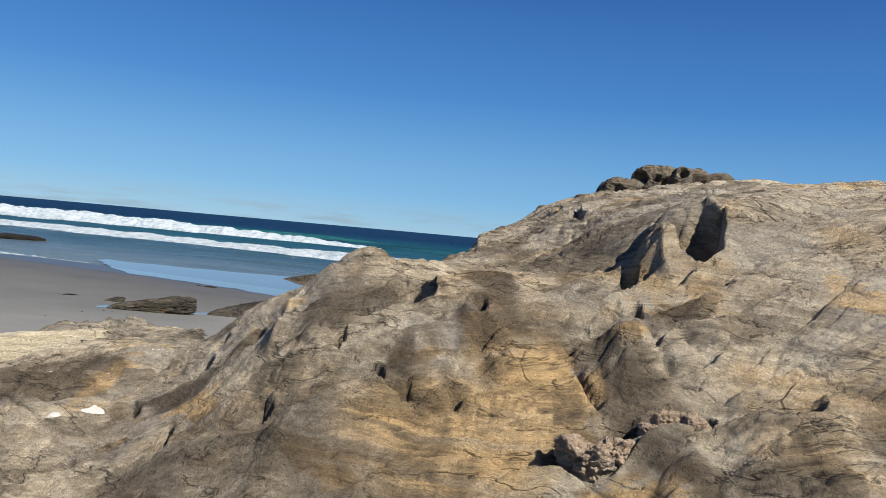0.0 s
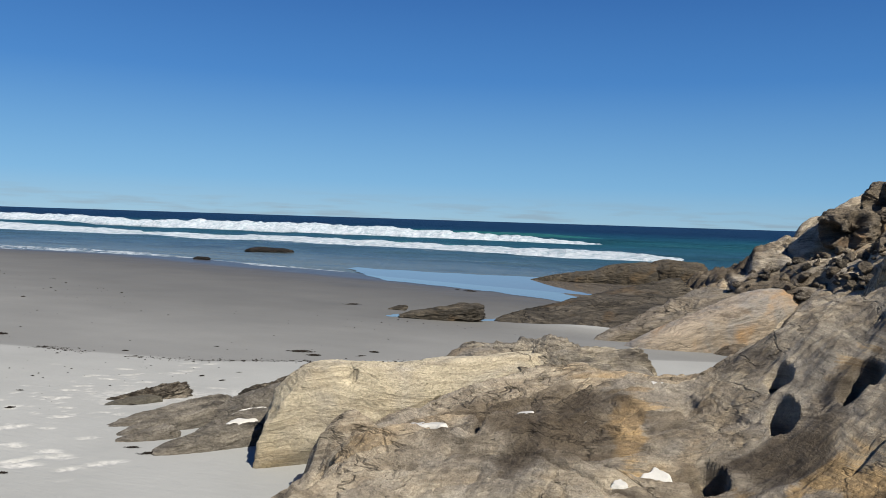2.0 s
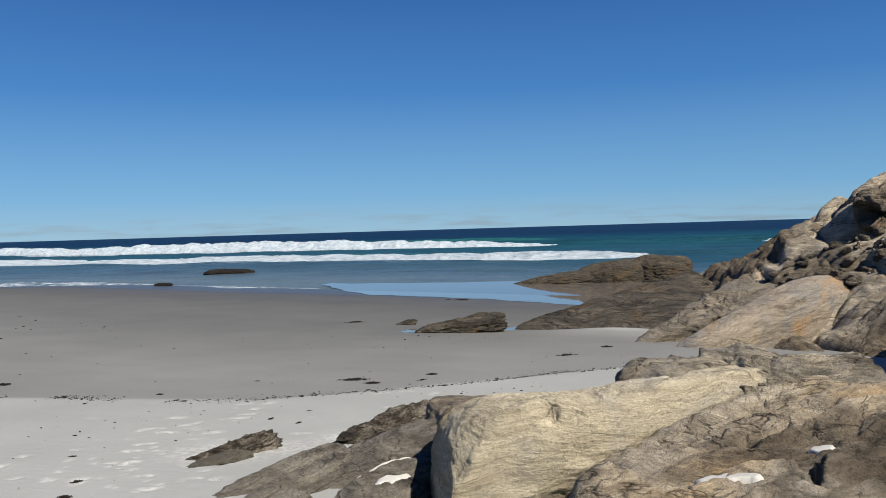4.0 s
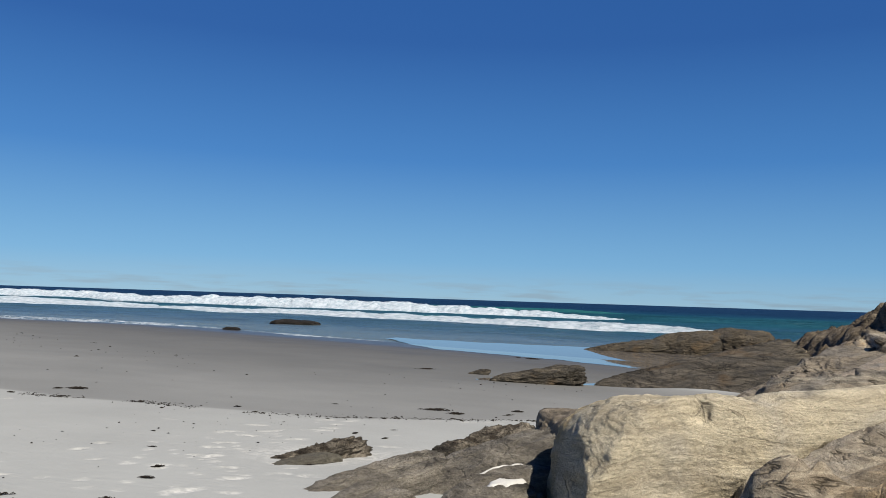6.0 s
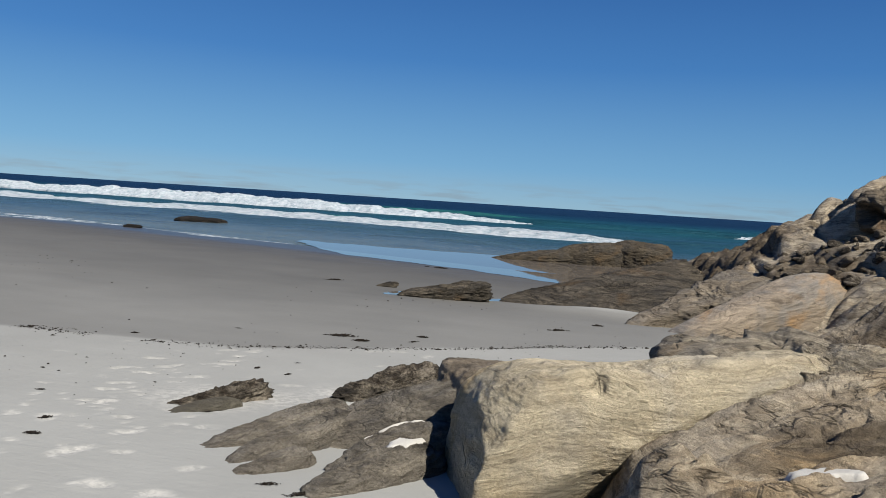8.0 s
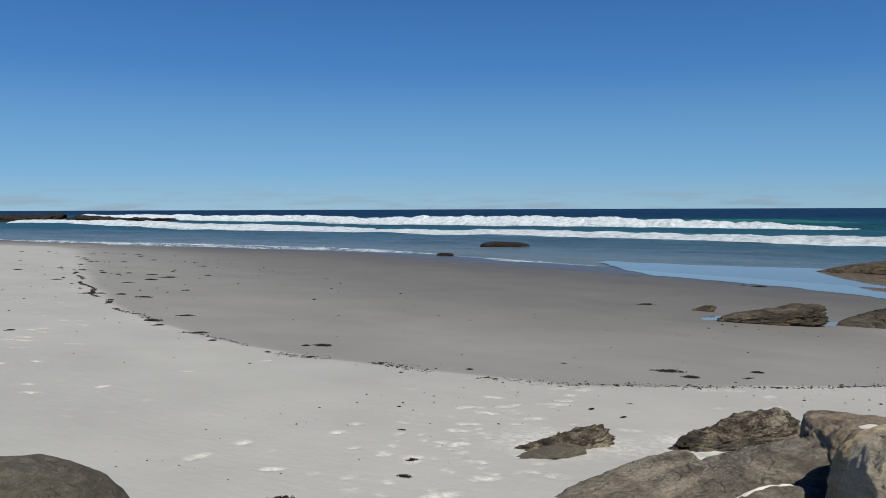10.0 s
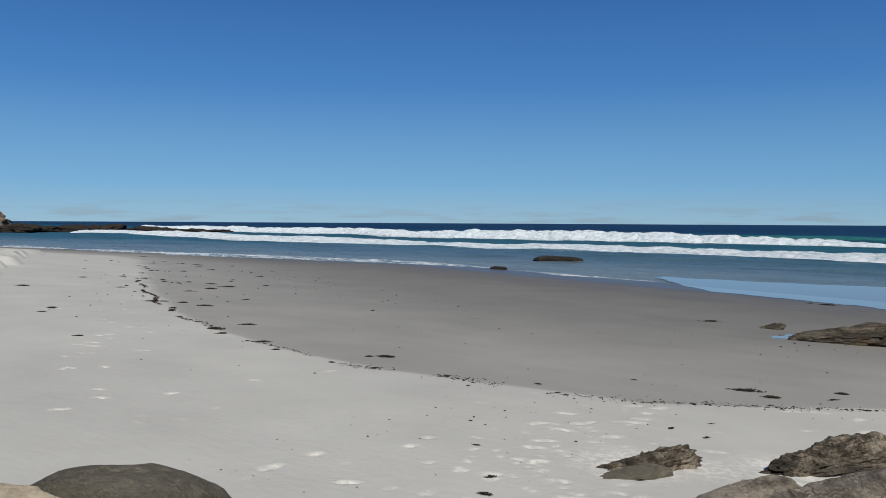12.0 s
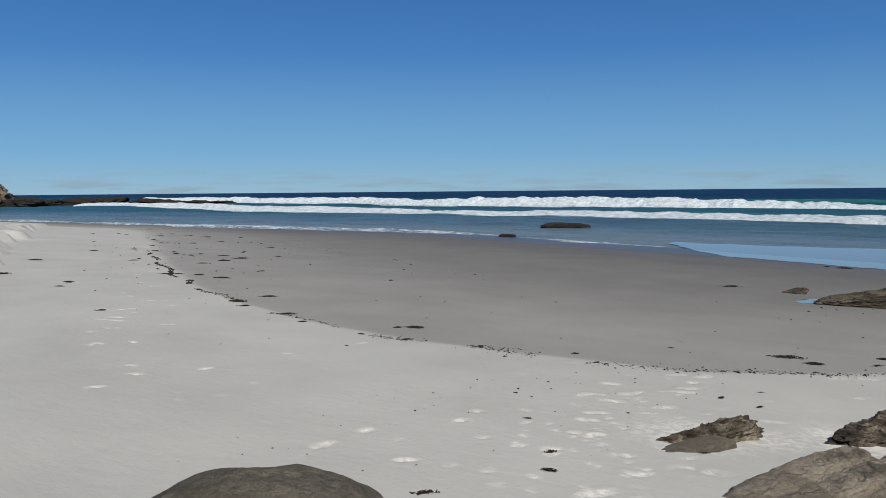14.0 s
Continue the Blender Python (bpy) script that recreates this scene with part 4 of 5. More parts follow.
    me = mesh_from("rock_outcrop", np.stack([X, Y, Z], -1).reshape(-1, 3), grid_faces(len(xs), len(ys), mask), M_ROCK, attrs={"rust": spots(X, Y, RUST), "darkening": np.maximum(spots(X, Y, VARNISH_AND_SHADE), 0.55 * sstep(-3.6, -2.4, X) * sstep(0.15, 0.35, fbm(wx * 1.1 + 0.4 * wy, wy * 2.0 - 0.4 * wx, 0, 4, 55)))})
    return tagged(new("rock_outcrop", me), "sloping tan and grey sandstone outcrop, weathered and pitted with hollows", "rock")


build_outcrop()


# ---- headland behind ----
def build_headland():
    xs, ys = np.arange(-2.6, 22, 0.05), np.arange(14, 34, 0.05)
    X, Y = np.meshgrid(xs, ys, indexing="ij")
    wx, wy = X + 0.4 * vnoise(X * 0.6, Y * 0.6, 0, 61), Y + 0.4 * vnoise(X * 0.6, Y * 0.6, 0, 62)
    top = ramp(wx, (-6, -2.5), (-2.8, -0.5), (-1.8, 0.9), (-1, 1.6), (0.5, 2.4), (2.7, 3.8), (4.5, 4.45), (6, 4.6), (9, 4.3), (22, 4.4))
    Z = top - 0.34 * np.maximum(0, 21.5 - wy) * ramp(wx, (-4, 0.9), (2, 0.95), (8, 0.5)) - 0.10 * np.maximum(0, wy - 24) ** 1.4
    Z += 0.26 * (2 * np.sqrt(np.abs(vnoise(wx * 0.75, wy * 0.75, 0, 63))) - 1) + 0.20 * (2 * np.sqrt(np.abs(vnoise(wx * 1.5, wy * 1.5, 0, 65))) - 1) + 0.05
    pit = sstep(0.22, 0.52, vnoise(X * 1.5, Y * 1.2, 0, 67)) * sstep(1.7, 2.6, Z)
    Z -= 0.6 * pit
    rub = sstep(-0.2, 0.3, vnoise(X * 0.4 + 2, Y * 0.4, 0, 69)) * sstep(3.0, 2.3, Z)
    Z += rub * 0.10 * ridged(X * 2.6, Y * 2.6, 0, 3, 70) + 0.03 * ridged(X * 3, Y * 5, 0, 4, 71)
    Z -= 0.24 * sstep(-2.0, 0.0, X)
    SURF["headland"] = (xs, ys, Z)
    keep = Z > sand_z(X, Y) - 0.5
    mask = keep[:-1, :-1] | keep[1:, 1:]
    me = mesh_from("rock_headland", np.stack([X, Y, Z], -1).reshape(-1, 3), grid_faces(len(xs), len(ys), mask), M_ROCK, attrs={"rust": np.zeros_like(X), "darkening": np.clip(0.6 * rub + 0.3 + 0.5 * sstep(0.0, 0.4, vnoise(X * 0.5, Y * 0.5, 0, 77)), 0, 1)})
    return tagged(new("rock_headland", me), "rising sandstone headland with honeycomb hollows", "rock")


build_headland()


def surface_z(key, x, y):
    xs, ys, Z = SURF[key]
    return float(Z[np.clip(np.searchsorted(xs, x), 0, len(xs) - 1), np.clip(np.searchsorted(ys, y), 0, len(ys) - 1)])


# ---- single rocks ----
def faced_rock(name, label, centre, faces, mat, level=6, seed=1, hard=13, lump=0.03, rough=0.012, grain=0.006, dents=(), group=""):
    """A block bounded by worn faces, each given by its outward direction and a place on it."""
    v, f = ico(level)
    c, total = np.array(centre), 0.0
    for way, spot in faces:
        n = np.array(way, float) / np.linalg.norm(way)
        total = total + np.maximum(0, v @ n / max(0.05, n @ (np.array(spot) - c))) ** hard
    p = v * (total ** (-1 / hard))[:, None]
    q = p * 1.7 + seed * 3.1
    d = lump * fbm(q[:, 0], q[:, 1], q[:, 2], 3, seed) + rough * (ridged(q[:, 0] * 3, q[:, 1] * 3, q[:, 2] * 5, 4, seed + 2) - 0.4)
    d = d + grain * ridged(q[:, 0] * 6, q[:, 1] * 6, q[:, 2] * 16, 3, seed + 4)
    for dx, dy, dz, r, deep in dents:
        e = np.sqrt(((p + c - (dx, dy, dz)) ** 2).sum(1)) / r
        d = d - deep * sstep(1.0, 0.3, e)
    p = p + v * d[:, None]
    ob = new(name, mesh_from(name, p, f, mat))
    ob.matrix_world = pose(*centre)
    return tagged(ob, label, "rock", group)


def rock(name, label, x, y, z, size, mat, rz=0, rx=0, ry=0, group="", **kw):
    ob = new(name, rock_mesh(name, mat, size, **kw))
    ob.matrix_world = pose(x, y, z, rx, ry, rz)
    return tagged(ob, label, "rock", group)


faced_rock("pale_boulder", "large pale yellow sandstone boulder with a notched ridge", (-4.5, 7.25, 1.1), (
    ((0.42, -0.905, 0.08), (-5.3, 6.53, 1.0)), ((0.33, -0.70, 0.63), (-4.73, 6.88, 1.52)), ((-0.12, 0.10, 0.987), (-4.3, 7.15, 1.66)), ((-0.97, -0.22, 0.05), (-5.42, 6.7, 1.0)),
    ((-0.3, 0.95, 0.1), (-4.6, 7.9, 1.2)), ((1, 0.1, 0.1), (-3.1, 7.3, 1.2)), ((0, 0, -1), (-4.5, 7.2, 0.6)), ((-0.66, -0.28, 0.70), (-5.2, 6.88, 1.46)), ((0.55, -0.6, -0.58), (-4.75, 6.90, 1.0))),
    M_PALE, level=7, seed=3, hard=14, lump=0.05, rough=0.010, grain=0.006, dents=((-4.74, 6.92, 1.60, 0.12, 0.07), (-5.08, 6.72, 1.36, 0.24, 0.05), (-4.9, 6.78, 1.48, 0.16, 0.03), (-5.3, 6.62, 1.30, 0.12, 0.04)))
faced_rock("tawny_rock", "tawny brown rock wedged behind the pale boulder", (-5.45, 8.15, 0.95), (
    ((-0.75, -0.5, 0.45), (-5.68, 8.0, 1.2)), ((0, 0.1, 1), (-5.5, 8.2, 1.33)), ((0.2, -0.95, 0.25), (-5.4, 7.75, 1.05)), ((1, 0, 0), (-5.0, 8.1, 1)), ((0, 1, 0.1), (-5.4, 8.75, 1)), ((0, 0, -1), (-5.4, 8.1, 0.6)), ((-1, 0, 0), (-5.85, 8.1, 1))),
    M_CLIFF2, level=6, seed=21)
faced_rock("grey_slab", "rough grey rock slab behind the pale boulder", (-3.3, 7.9, 1.35), (
    ((0.1, -0.9, 0.35), (-3.5, 7.5, 1.5)), ((-0.10, -0.15, 1), (-3.3, 7.9, 1.63)), ((-0.9, -0.2, 0.4), (-4.05, 7.7, 1.5)), ((1, 0, 0.5), (-2.3, 7.9, 1.4)), ((0, 1, 0.2), (-3.3, 8.5, 1.3)), ((0, 0, -1), (-3.3, 7.9, 0.9))),
    M_SLAB, level=6, seed=23, lump=0.10, rough=0.05, grain=0.015)
rock("low_rock", "low smooth grey rock sloping out of the sand", -6.05, 8.02, 0.78, (1.6, 1.05, 0.98), M_GREY, rz=27, ry=-5, level=6, seed=5, lump=0.09, rough=0.015, power=2.7, taper=0.38, grain=0.012)
rock("low_rock", "smooth grey tongue of rock lying on sand", -6.92, 7.66, 0.84, (1.45, 0.44, 0.36), M_GREY, rz=60, level=6, seed=6, lump=0.12, rough=0.015, taper=0.5, grain=0.012)
rock("low_rock", "smooth grey tongue of rock lying on sand", -6.68, 7.45, 0.84, (1.35, 0.40, 0.36), M_GREY, rz=64, level=6, seed=22, lump=0.12, rough=0.015, taper=0.45, grain=0.012)
rock("low_rock", "small dark grey rock lying on sand", -6.62, 6.98, 0.84, (0.62, 0.26, 0.20), M_GREY, rz=50, level=5, seed=44, lump=0.14, rough=0.02, taper=0.4, grain=0.01)
rock("low_rock", "flat grey rock with sand in its hollow", -5.90, 7.42, 0.86, (1.15, 0.42, 0.48), M_GREY, rz=45, level=6, seed=7, lump=0.12, rough=0.02, taper=0.35, grain=0.012)
rock("low_rock", "flat grey rock at the edge of the sand", -5.98, 7.02, 0.83, (1.15, 0.40, 0.40), M_GREY, rz=55, level=6, seed=45, lump=0.12, rough=0.02, taper=0.35, grain=0.012)


def top_of(points, x, y):
    near = np.hypot(points[:, 0] - x, points[:, 1] - y) < 0.035
    return points[near, 2].max() if near.any() else -9.0


def sand_pocket(x, y, rx, ry, turn):
    """White sand draped over the low rocks at a hollow."""
    pts = []
    for o in bpy.data.objects:
        if o.name.startswith(("low_rock", "tawny_rock")):
            co = np.empty(len(o.data.vertices) * 3, dtype=np.float32)
            o.data.vertices.foreach_get("co", co)
            m = np.array(o.matrix_basis)
            pts.append(co.reshape(-1, 3) @ m[:3, :3].T + m[:3, 3])
    pts = np.concatenate(pts)
    pts = pts[(np.abs(pts[:, 0] - x) < rx + 0.2) & (np.abs(pts[:, 1] - y) < rx + 0.2)]
    n = 22
    g = np.linspace(-1, 1, n)
    U, W = np.meshgrid(g, g, indexing="ij")
    c, s_ = math.cos(radians(turn)), math.sin(radians(turn))
    X, Y = x + U * rx * c - W * ry * s_, y + U * rx * s_ + W * ry * c
    H = np.array([top_of(pts, a, b) for a, b in zip(X.ravel(), Y.ravel())]).reshape(n, n)
    Z = blur(H, 5) + 0.004 - 0.06 * sstep(0.5, 1.05, np.hypot(U, W) + 0.35 * fbm(X * 12, Y * 12, 0, 3, 5))
    me = mesh_from("sand_pocket", np.stack([X, Y, Z], -1).reshape(-1, 3), grid_faces(n, n), M_WSAND)
    return tagged(new("sand_pocket", me), "streak of white sand caught on grey rock", "sand", "sand in the hollows")


for row in ((-5.88, 7.22, 0.20, 0.07, 42), (-6.0, 7.52, 0.28, 0.05, 32), (-5.4, 8.15, 0.10, 0.06, 0)):
    sand_pocket(*row)
rock("crusty_rock", "rough rusty brown crusted rock in the sand", -6.52, 9.35, 0.82, (1.15, 0.40, 0.36), M_RUST, rz=52, level=6, seed=8, lump=0.30, rough=0.11, taper=0.5, grain=0.03)
rock("small_rock", "small rough brown rock lying on pale sand", -7.71, 8.35, 0.79, (0.92, 0.32, 0.30), M_RUST, rz=52, level=6, seed=9, lump=0.22, rough=0.12, taper=0.5, grain=0.03)
rock("flat_stone", "thin smooth grey stone beside the small brown rock", -7.71, 8.07, 0.80, (0.74, 0.28, 0.15), M_DOME, rz=52, level=5, seed=26, lump=0.12, rough=0.02, taper=0.5)
rock("orange_boulder", "smooth tan boulder with an orange band", -1.4, 18.35, 0.72, (4.0, 1.5, 1.5), M_ORANGE, rz=32, ry=-10, level=6, seed=10, lump=0.10, rough=0.02, taper=0.45, power=3.0)
faced_rock("long_rock", "long tawny grey tongue of rock leaning up from the sand", (-1.85, 20.0, 0.75), (
    ((-0.17, -0.25, 0.95), (-2.15, 19.74, 0.90)), ((0.45, -0.75, -0.25), (-2.4, 19.1, 0.75)), ((-0.72, 0.66, 0.2), (-2.5, 20.2, 0.9)), ((-0.75, -0.6, 0.25), (-3.35, 18.3, 0.45)), ((1, 0.5, 0.3), (-0.1, 21.9, 1.7)), ((0, 0, -1), (-2, 20, 0.0))),
    M_LONG, level=6, seed=11, hard=12, lump=0.10, rough=0.05, grain=0.02)
faced_rock("dark_ledge", "dark layered rock ledge rising out of the sand", (-4.0, 22.5, 0.6), (
    ((-0.036, -0.274, 0.961), (-4.2, 22.6, 0.60)), ((-0.1, -0.75, 0.65), (-4.9, 21.25, 0.50)), ((-0.63, 0.78, 0.35), (-4.19, 23.35, 1.05)), ((1, 0.2, 0.15), (-1.6, 23.4, 1.0)), ((-0.9, -0.3, 0.35), (-6.5, 21.0, 0.25)), ((0, 0, -1), (-4, 22, -0.3))),
    M_DARK, level=7, seed=12, hard=14, lump=0.05, rough=0.03, grain=0.02)
rock("block_rock", "low brown block of rock on damp sand", -7.85, 20.7, 0.40, (1.8, 0.8, 0.50), M_DARK, rz=18, level=6, seed=43, lump=0.36, rough=0.07, taper=0.5, power=3.2, grain=0.02)
rock("small_stone", "small pointed stone on damp sand", -9.78, 22.5, 0.24, (0.65, 0.35, 0.24), M_DARK, rz=15, level=4, seed=14, taper=0.7)
rock("shore_rock", "dark rounded rock at the edge of the sea", -1.75, 42.0, 0.25, (2.7, 2.4, 1.75), M_BROWN, rz=5, level=6, seed=15, lump=0.12, rough=0.02, power=3.6, grain=0.02)
rock("shore_rock", "dark rounded rock at the edge of the sea", -4.1, 41.7, 0.25, (3.5, 2.4, 1.85), M_BROWN, rz=5, level=6, seed=16, lump=0.12, rough=0.02, taper=0.25, grain=0.02)
rock("shore_rock", "low dark rock at the edge of the sea", -6.9, 41.3, 0.12, (4.4, 1.8, 1.2), M_BROWN, rz=5, level=6, seed=17, lump=0.12, rough=0.05, taper=0.6)
rock("sea_rock", "low dark rock awash in the surf", -33.0, 58.3, SEA - 0.05, (3.9, 1.8, 0.62), M_REEF, rz=20, level=5, seed=18)
rock("sea_rock", "small dark rock at the waterline", -30.0, 44.0, SEA, (1.0, 0.7, 0.4), M_REEF, level=4, seed=19)
rock("dark_boulder", "smooth dark grey boulder standing in sand beside the path", -7.14, 3.44, 1.42, (0.86, 0.60, 1.42), M_DOME, rz=35, ry=4, level=6, seed=20, lump=0.05, rough=0.006, power=2.7, grain=0.003)
rock("pale_stone", "pale streaked boulder leaning on a dark one", -6.79, 3.03, 1.55, (0.9, 0.42, 1.42), M_ROCK, rz=35, level=6, seed=28, lump=0.08, rough=0.02, power=2.8)

# ---- far shore ----
rock("far_headland", "brown rocky headland across the bay", -221, 86, -2, (62, 40, 34), M_CLIFF, rz=-20, level=6, seed=23, lump=0.20, rough=0.10, rough_scale=5, power=1.5, grain=0.3)
for x, y, size, turn, seed in ((-205, 94, (15, 7, 4.0), 61, 24), (-198, 106, (14, 7, 2.6), 58, 25), (-190, 118, (15, 6, 2.9), 55, 29), (-184, 127, (14, 6, 2.0), 52, 30), (-177, 138, (15, 5, 1.6), 50, 38)):
    rock("far_reef", "low ragged black-brown reef across the bay", x, y, -0.1, size, M_REEF, rz=turn, level=5, seed=seed, lump=0.5, rough=0.28, group="reef across the bay")

# ---- honeycombed knobs and rubble on the headland ----
for kx, ky, kz, size, seed in ((4.6, 22.0, 4.35, (1.5, 1.3, 1.2), 31), (5.5, 22.2, 4.75, (1.4, 1.3, 1.3), 32), (6.3, 22.0, 4.85, (1.3, 1.2, 1.2), 33), (7.2, 22.2, 4.75, (1.5, 1.2, 1.1), 34), (3.6, 21.6, 3.85, (1.3, 1.2, 1.1), 35), (2.6, 21.4, 3.45, (1.3, 1.1, 1.1), 36), (1.6, 20.8, 2.85, (1.2, 1.1, 1.0), 37)):
    rng = random.Random(seed)
    pits = tuple((rng.uniform(-0.6, 0.4) * size[0] / 1.4, -size[1] * 0.42, rng.uniform(-0.25, 0.35) * size[2], rng.uniform(0.15, 0.30), rng.uniform(0.35, 0.6)) for _ in range(8))
    rock("honeycomb_rock", "rounded sandstone knob eaten out by honeycomb hollows", kx, ky, kz, size, M_KNOB, rz=rng.uniform(-20, 20), level=6, seed=seed, lump=0.16, rough=0.03, dents=pits, group="honeycomb knobs")

def broken_stone(mat, seed):
    """An angular stone, broken along random faces."""
    rng = random.Random(seed)
    v, f = ico(4)
    total = 0.0
    for _ in range(11):
        n = np.array([rng.gauss(0, 1), rng.gauss(0, 1), rng.gauss(0, 0.8)])
        total = total + np.maximum(0, v @ (n / np.linalg.norm(n)) / rng.uniform(0.55, 1.0)) ** 22
    p = v * np.minimum(total ** (-1 / 22), 1.5)[:, None]
    p = p * (1 + 0.05 * ridged(p[:, 0] * 3 + seed, p[:, 1] * 3, p[:, 2] * 6, 3, seed))[:, None]
    return mesh_from("rubble_stone", p * np.array((0.34, 0.25, 0.20)), f, mat, smooth=False)


rubble_kinds = [broken_stone(M_KNOB if k % 3 else M_RUST, 60 + k) for k in range(9)]
rng = random.Random(4)
placed = 0
while placed < 300:
    x = rng.uniform(-1.9, 3.9)
    y = rng.uniform(17.6, 20.6) + 0.3 * max(0, 1 - x)
    z = surface_z("headland", x, y)
    if z < sand_z(x, y) - 0.1 or z > 3.1 or (x < 0.9 and y < 18.8):
        continue
    ob = new("rubble_stone", rubble_kinds[placed % 9])
    q = 0.13 + 0.42 * rng.random() ** 2
    ob.matrix_world = pose(x, y, z + 0.05 * q, rng.uniform(-25, 25), rng.uniform(-25, 25), rng.uniform(0, 360)) @ Matrix.Diagonal((q, q, q, 1))
    tagged(ob, "broken dark brown stone in a band of rubble", "stone", "rubble on the headland")
    placed += 1

# ---- rusty lumps caught in the joint of the outcrop ----
for x, y, size, seed, up in ((0.92, 4.12, 0.20, 81, 0.06), (1.02, 4.02, 0.19, 82, 0.06), (1.11, 4.03, 0.16, 83, 0.05), (0.97, 4.0, 0.13, 84, 0.03), (1.44, 4.23, 0.20, 85, 0.06), (1.55, 4.20, 0.15, 86, 0.05), (1.52, 4.32, 0.11, 87, 0.04), (1.30, 4.16, 0.09, 88, 0.03)):
    rock("rusty_lump", "crumbling rusty brown lump of stone in a rock joint", x, y, outcrop_z(x, y) + up * 0.5, (size, size * 0.9, size * 0.8), M_CLUMP, rz=seed * 40, level=5, seed=seed, lump=0.35, rough=0.12, grain=0.012, group="rusty lumps")


# ---- white sand blown into the hollows ----
def sand_patch(x, y, rx, ry, turn, lift=0.022):
    n = 40
    g = np.linspace(-1, 1, n)
    U, W = np.meshgrid(g, g, indexing="ij")
    c, s_ = math.cos(radians(turn)), math.sin(radians(turn))
    X, Y = x + U * rx * c - W * ry * s_, y + U * rx * s_ + W * ry * c
    H = np.vectorize(outcrop_z)(X, Y)
    A = np.stack([np.ones(n * n), U.ravel(), W.ravel()], 1)
    co = np.linalg.lstsq(A, H.ravel(), rcond=None)[0]
    Z = (A @ co).reshape(n, n) + lift - 0.09 * sstep(0.45, 1.05, np.hypot(U, W) + 0.45 * fbm(X * 9, Y * 9, 0, 3, 5))
    me = mesh_from("sand_patch", np.stack([X, Y, Z], -1).reshape(-1, 3), grid_faces(n, n), M_WSAND)
    return tagged(new("sand_patch", me), "patch of white sand lying in a rock hollow", "sand", "sand in the hollows")


for row in DISHES:
    sand_patch(*row)


# ---- seaweed and drift ----
def weed_mesh(seed, long):
    """A dried heap of torn seaweed: crossed, curled straps and bladders."""
    rng = random.Random(seed)
    bm = bmesh.new()
    core = bm.verts.new((0, 0, -0.06))
    for k in range(60):
        x, y = rng.gauss(0, 0.26) * long, rng.gauss(0, 0.12)
        a, ln, wd = rng.uniform(0, 6.28), rng.uniform(0.06, 0.24), rng.uniform(0.014, 0.045)
        z0, lastv = 0.01 + 0.05 * rng.random() * math.exp(-(x / 0.3) ** 2), None
        for t in range(6):
            u = t / 5
            px, py = x + ln * u * math.cos(a + u), y + ln * u * math.sin(a + u)
            pz = z0 + 0.04 * math.sin(u * 3.1) * rng.uniform(0.3, 1)
            nx, ny = -math.sin(a + u) * wd, math.cos(a + u) * wd
            ring = [bm.verts.new(c) for c in ((px - nx, py - ny, pz), (px, py, pz + 0.012), (px + nx, py + ny, pz), (px, py, pz - 0.010))]
            if not lastv:
                bm.faces.new((core, ring[3], ring[0]))
            else:
                for q in range(4):
                    bm.faces.new((lastv[q], lastv[(q + 1) % 4], ring[(q + 1) % 4], ring[q]))
            lastv = ring
    me = bpy.data.meshes.new("seaweed")
    bm.to_mesh(me)
    bm.free()
    me.materials.append(M_WEED)
    return me


weeds = [weed_mesh(k, 0.7 + 0.25 * (k % 3)) for k in range(6)]
# heaps left on the upper beach and along the tide line: x, y, length
UPPER_WEED = ((-24.7, 18.1, 0.53), (-25.1, 19.1, 0.51), (-16.8, 12.5, 0.28), (-21.2, 16.4, 0.21), (-20.2, 13.4, 0.21), (-21.8, 14.3, 0.23), (-16.6, 11.6, 0.48), (-16.04, 11.26, 0.21), (-14.84, 11.05, 0.25), (-14.11, 10.65, 0.17), (-21.3, 14.5, 0.28), (-24.2, 16.9, 0.27), (-42.1, 30.4, 0.39), (-40.7, 30.2, 0.38), (-41.7, 28.2, 0.32), (-34.2, 22.8, 0.3), (-36.7, 24.2, 0.27), (-26.1, 16.0, 0.24), (-27.0, 18.7, 0.27), (-17.13, 9.37, 0.17), (-20.8, 10.8, 0.17), (-27.6, 14.0, 0.5), (-27.4, 19.4, 0.24), (-26.4, 19.5, 0.34), (-28.8, 19.4, 0.29), (-24.1, 11.3, 0.5), (-57.0, 38.3, 0.5))
LOWER_WEED = ((-12.64, 11.42, 0.36), (-12.83, 11.25, 0.15), (-12.13, 10.52, 0.16), (-12.83, 10.45, 0.14), (-11.3, 23.1, 0.49), (-7.92, 12.69, 0.36), (-7.57, 12.44, 0.29), (-6.95, 13.43, 0.20), (-6.97, 12.87, 0.14), (-10.0, 11.08, 0.13), (-9.56, 10.72, 0.10), (-9.26, 12.37, 0.08), (-7.96, 9.92, 0.12), (-7.58, 9.78, 0.10), (-7.72, 10.42, 0.06), (-8.44, 7.35, 0.13), (-9.01, 8.07, 0.08), (-7.56, 8.03, 0.07), (-10.5, 32.3, 0.3), (-9.9, 32.0, 0.6), (-8.67, 6.15, 0.14), (-8.07, 6.35, 0.15), (-6.3, 6.57, 0.14), (-6.52, 6.67, 0.11), (-6.88, 5.7, 0.10), (-8.26, 6.98, 0.13), (-5.1, 16.1, 0.3), (-4.4, 17.4, 0.3))
rng = random.Random(12)
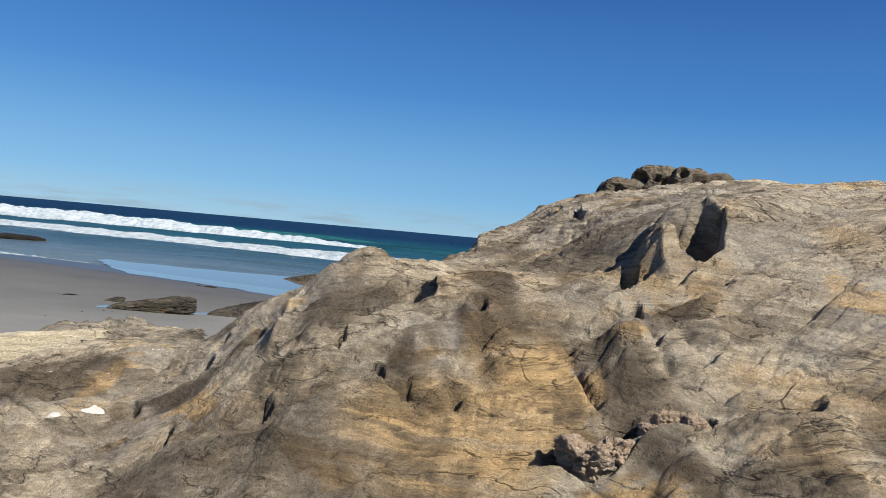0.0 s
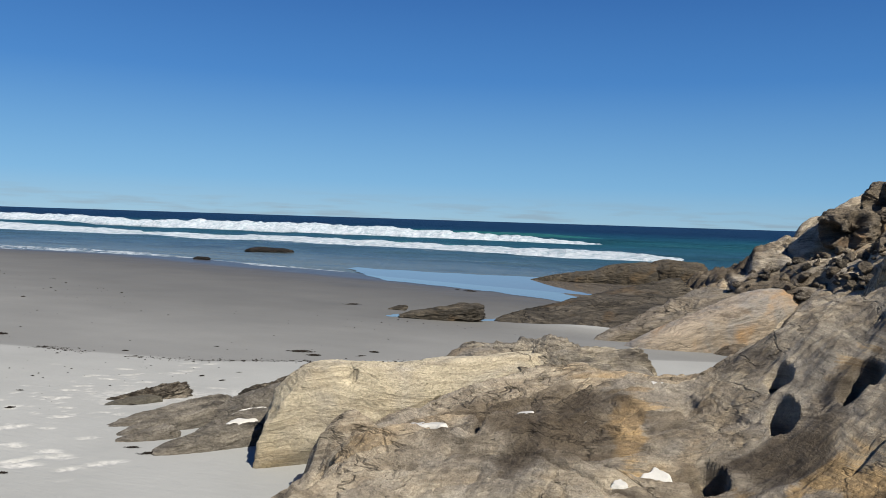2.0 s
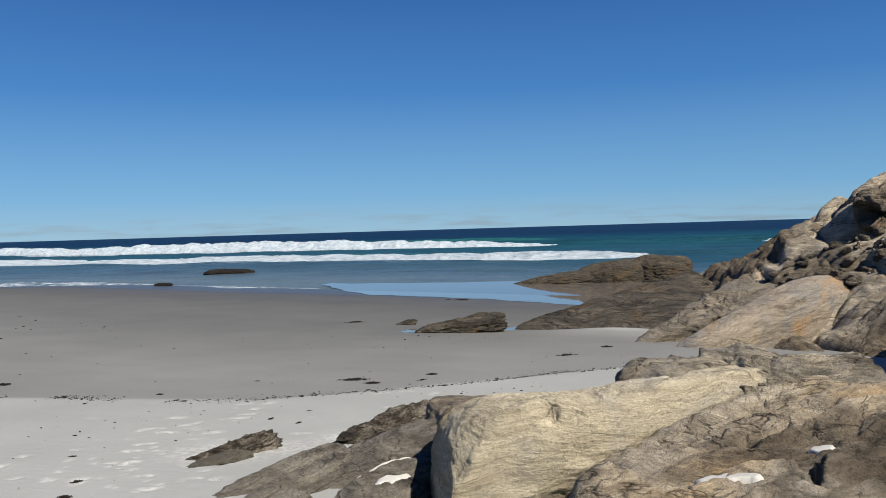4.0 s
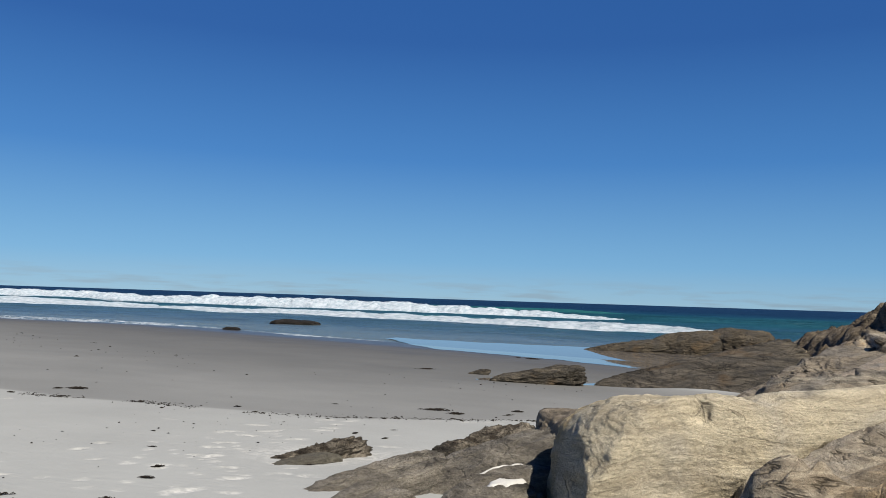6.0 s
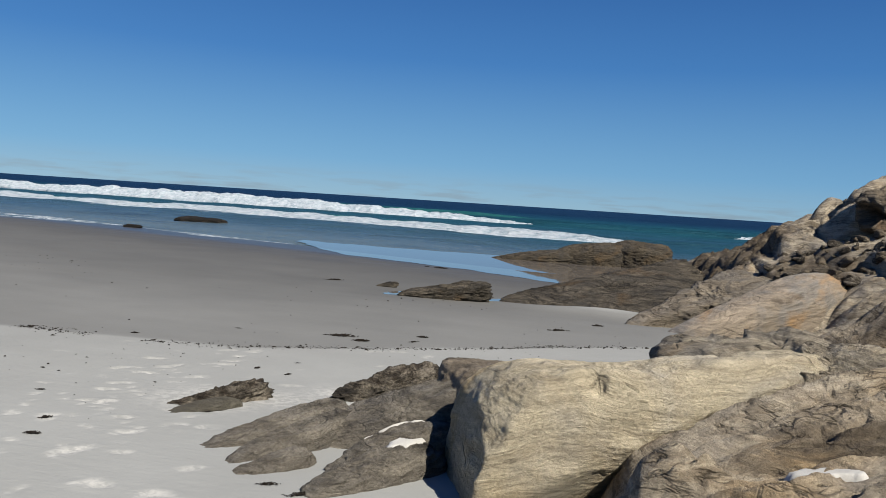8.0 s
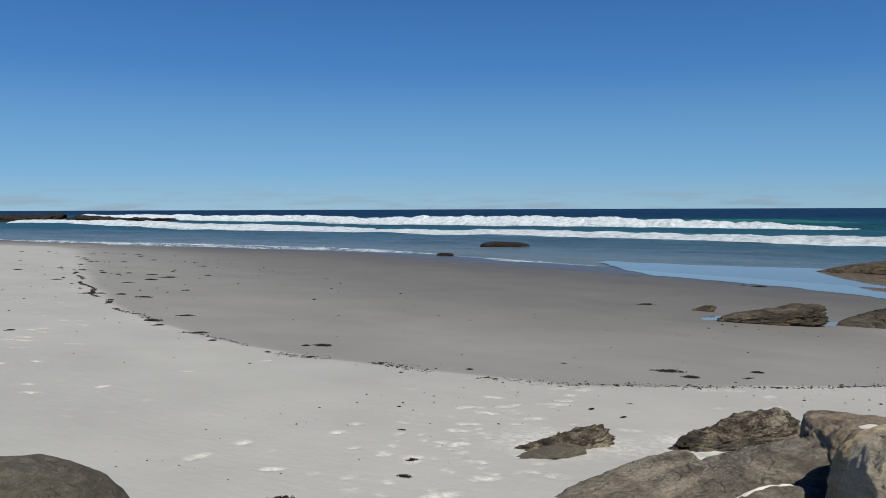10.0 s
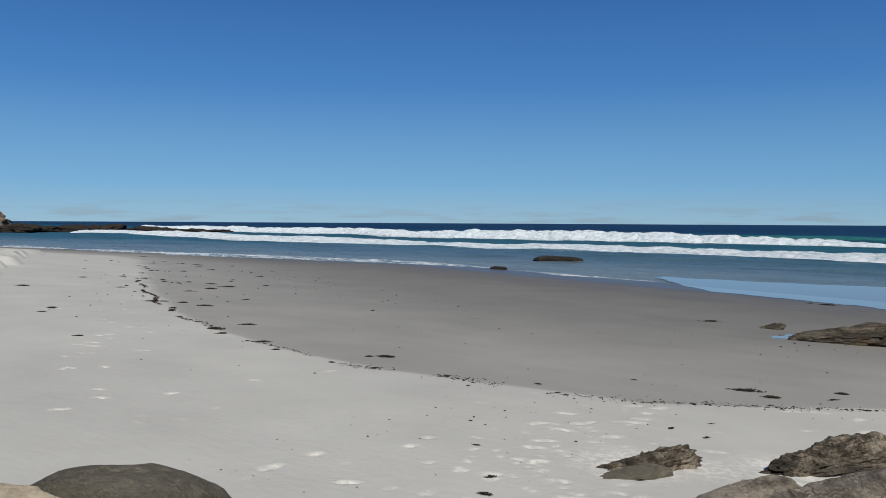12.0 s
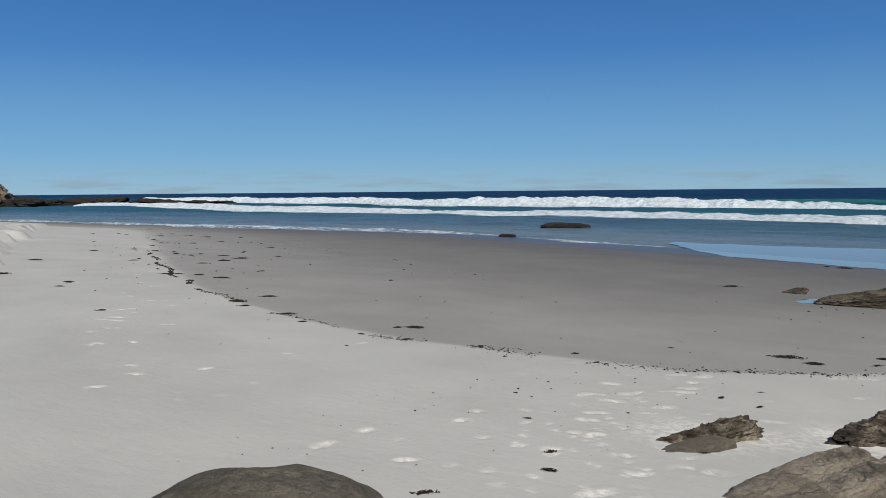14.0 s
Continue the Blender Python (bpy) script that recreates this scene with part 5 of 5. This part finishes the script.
for k, (x, y, long) in enumerate(UPPER_WEED + LOWER_WEED):
    ob = new("seaweed", weeds[k % 6])
    ob.matrix_world = pose(x, y, float(sand_z(x, y)) + 0.003, 0, 0, rng.uniform(20, 50) + (0 if x < -10 else rng.uniform(-30, 40))) @ Matrix.Diagonal((long * 0.80, long * 0.62, min(1.2 * long, 0.18 + 0.4 * long), 1))
    tagged(ob, "dark dried heap of seaweed on the sand", "seaweed", "seaweed on the beach")
for k in range(26):
    x = rng.uniform(-46, -20)
    y = float(wrack_y(x)) + rng.gauss(0.8, 2.2)
    q = rng.uniform(0.14, 0.30)
    ob = new("seaweed", weeds[k % 6])
    ob.matrix_world = pose(x, y, float(sand_z(x, y)) + 0.004, 0, 0, rng.uniform(-20, 60)) @ Matrix.Diagonal((q, q, q, 1))
    tagged(ob, "dark dried heap of seaweed on the sand", "seaweed", "seaweed on the beach")


def drift_bits():
    """The thin line of crumbs along the last high tide, and crumbs strewn over the beach."""
    rng = np.random.RandomState(3)
    xs = np.concatenate([rng.uniform(-30, -3, 1500), rng.uniform(-13, -4, 700), rng.uniform(-34, -3, 420), rng.uniform(-10.5, -5.2, 240)])
    ys = wrack_y(xs) + 0.10 * np.sin(xs * 2.1) + np.concatenate([rng.normal(0.05, 0.04, 1500), rng.normal(0.08, 0.10, 700), rng.uniform(-3, 9, 420), rng.uniform(-5.2, 0.5, 240)])
    keep = (vnoise(xs * 1.3, ys * 0.4, 0, 12) > -0.25) & (ys > 5.6)
    xs, ys = xs[keep], ys[keep]
    zs = sand_z(xs, ys)
    base = np.array([(1, 0, 0), (-0.5, 0.8, 0), (-0.5, -0.8, 0), (0, 0, 0.9), (0, 0, -0.5)])
    tris = np.array([(0, 1, 3), (1, 2, 3), (2, 0, 3), (1, 0, 4), (2, 1, 4), (0, 2, 4)])
    r = rng.lognormal(-4.85, 0.45, len(xs)) * np.clip(np.hypot(xs + 6, ys - 2) / 10, 0.7, 2.2)
    a = rng.uniform(0, 6.3, len(xs))
    st = rng.uniform(0.8, 2.4, len(xs))
    V = np.empty((len(xs), 5, 3))
    for k in range(5):
        bx, by, bz = base[k]
        V[:, k, 0] = xs + r * (bx * st * np.cos(a) - by * np.sin(a))
        V[:, k, 1] = ys + r * (bx * st * np.sin(a) + by * np.cos(a))
        V[:, k, 2] = zs + 0.004 + r * bz * 0.6
    F = (np.arange(len(xs)) * 5)[:, None, None] + tris[None]
    me = mesh_from("drift_crumbs", V.reshape(-1, 3), F.reshape(-1, 3), M_WEED, smooth=False)
    return tagged(new("drift_crumbs", me), "line of dark seaweed crumbs left by the tide", "debris", kind="stuff")


drift_bits()
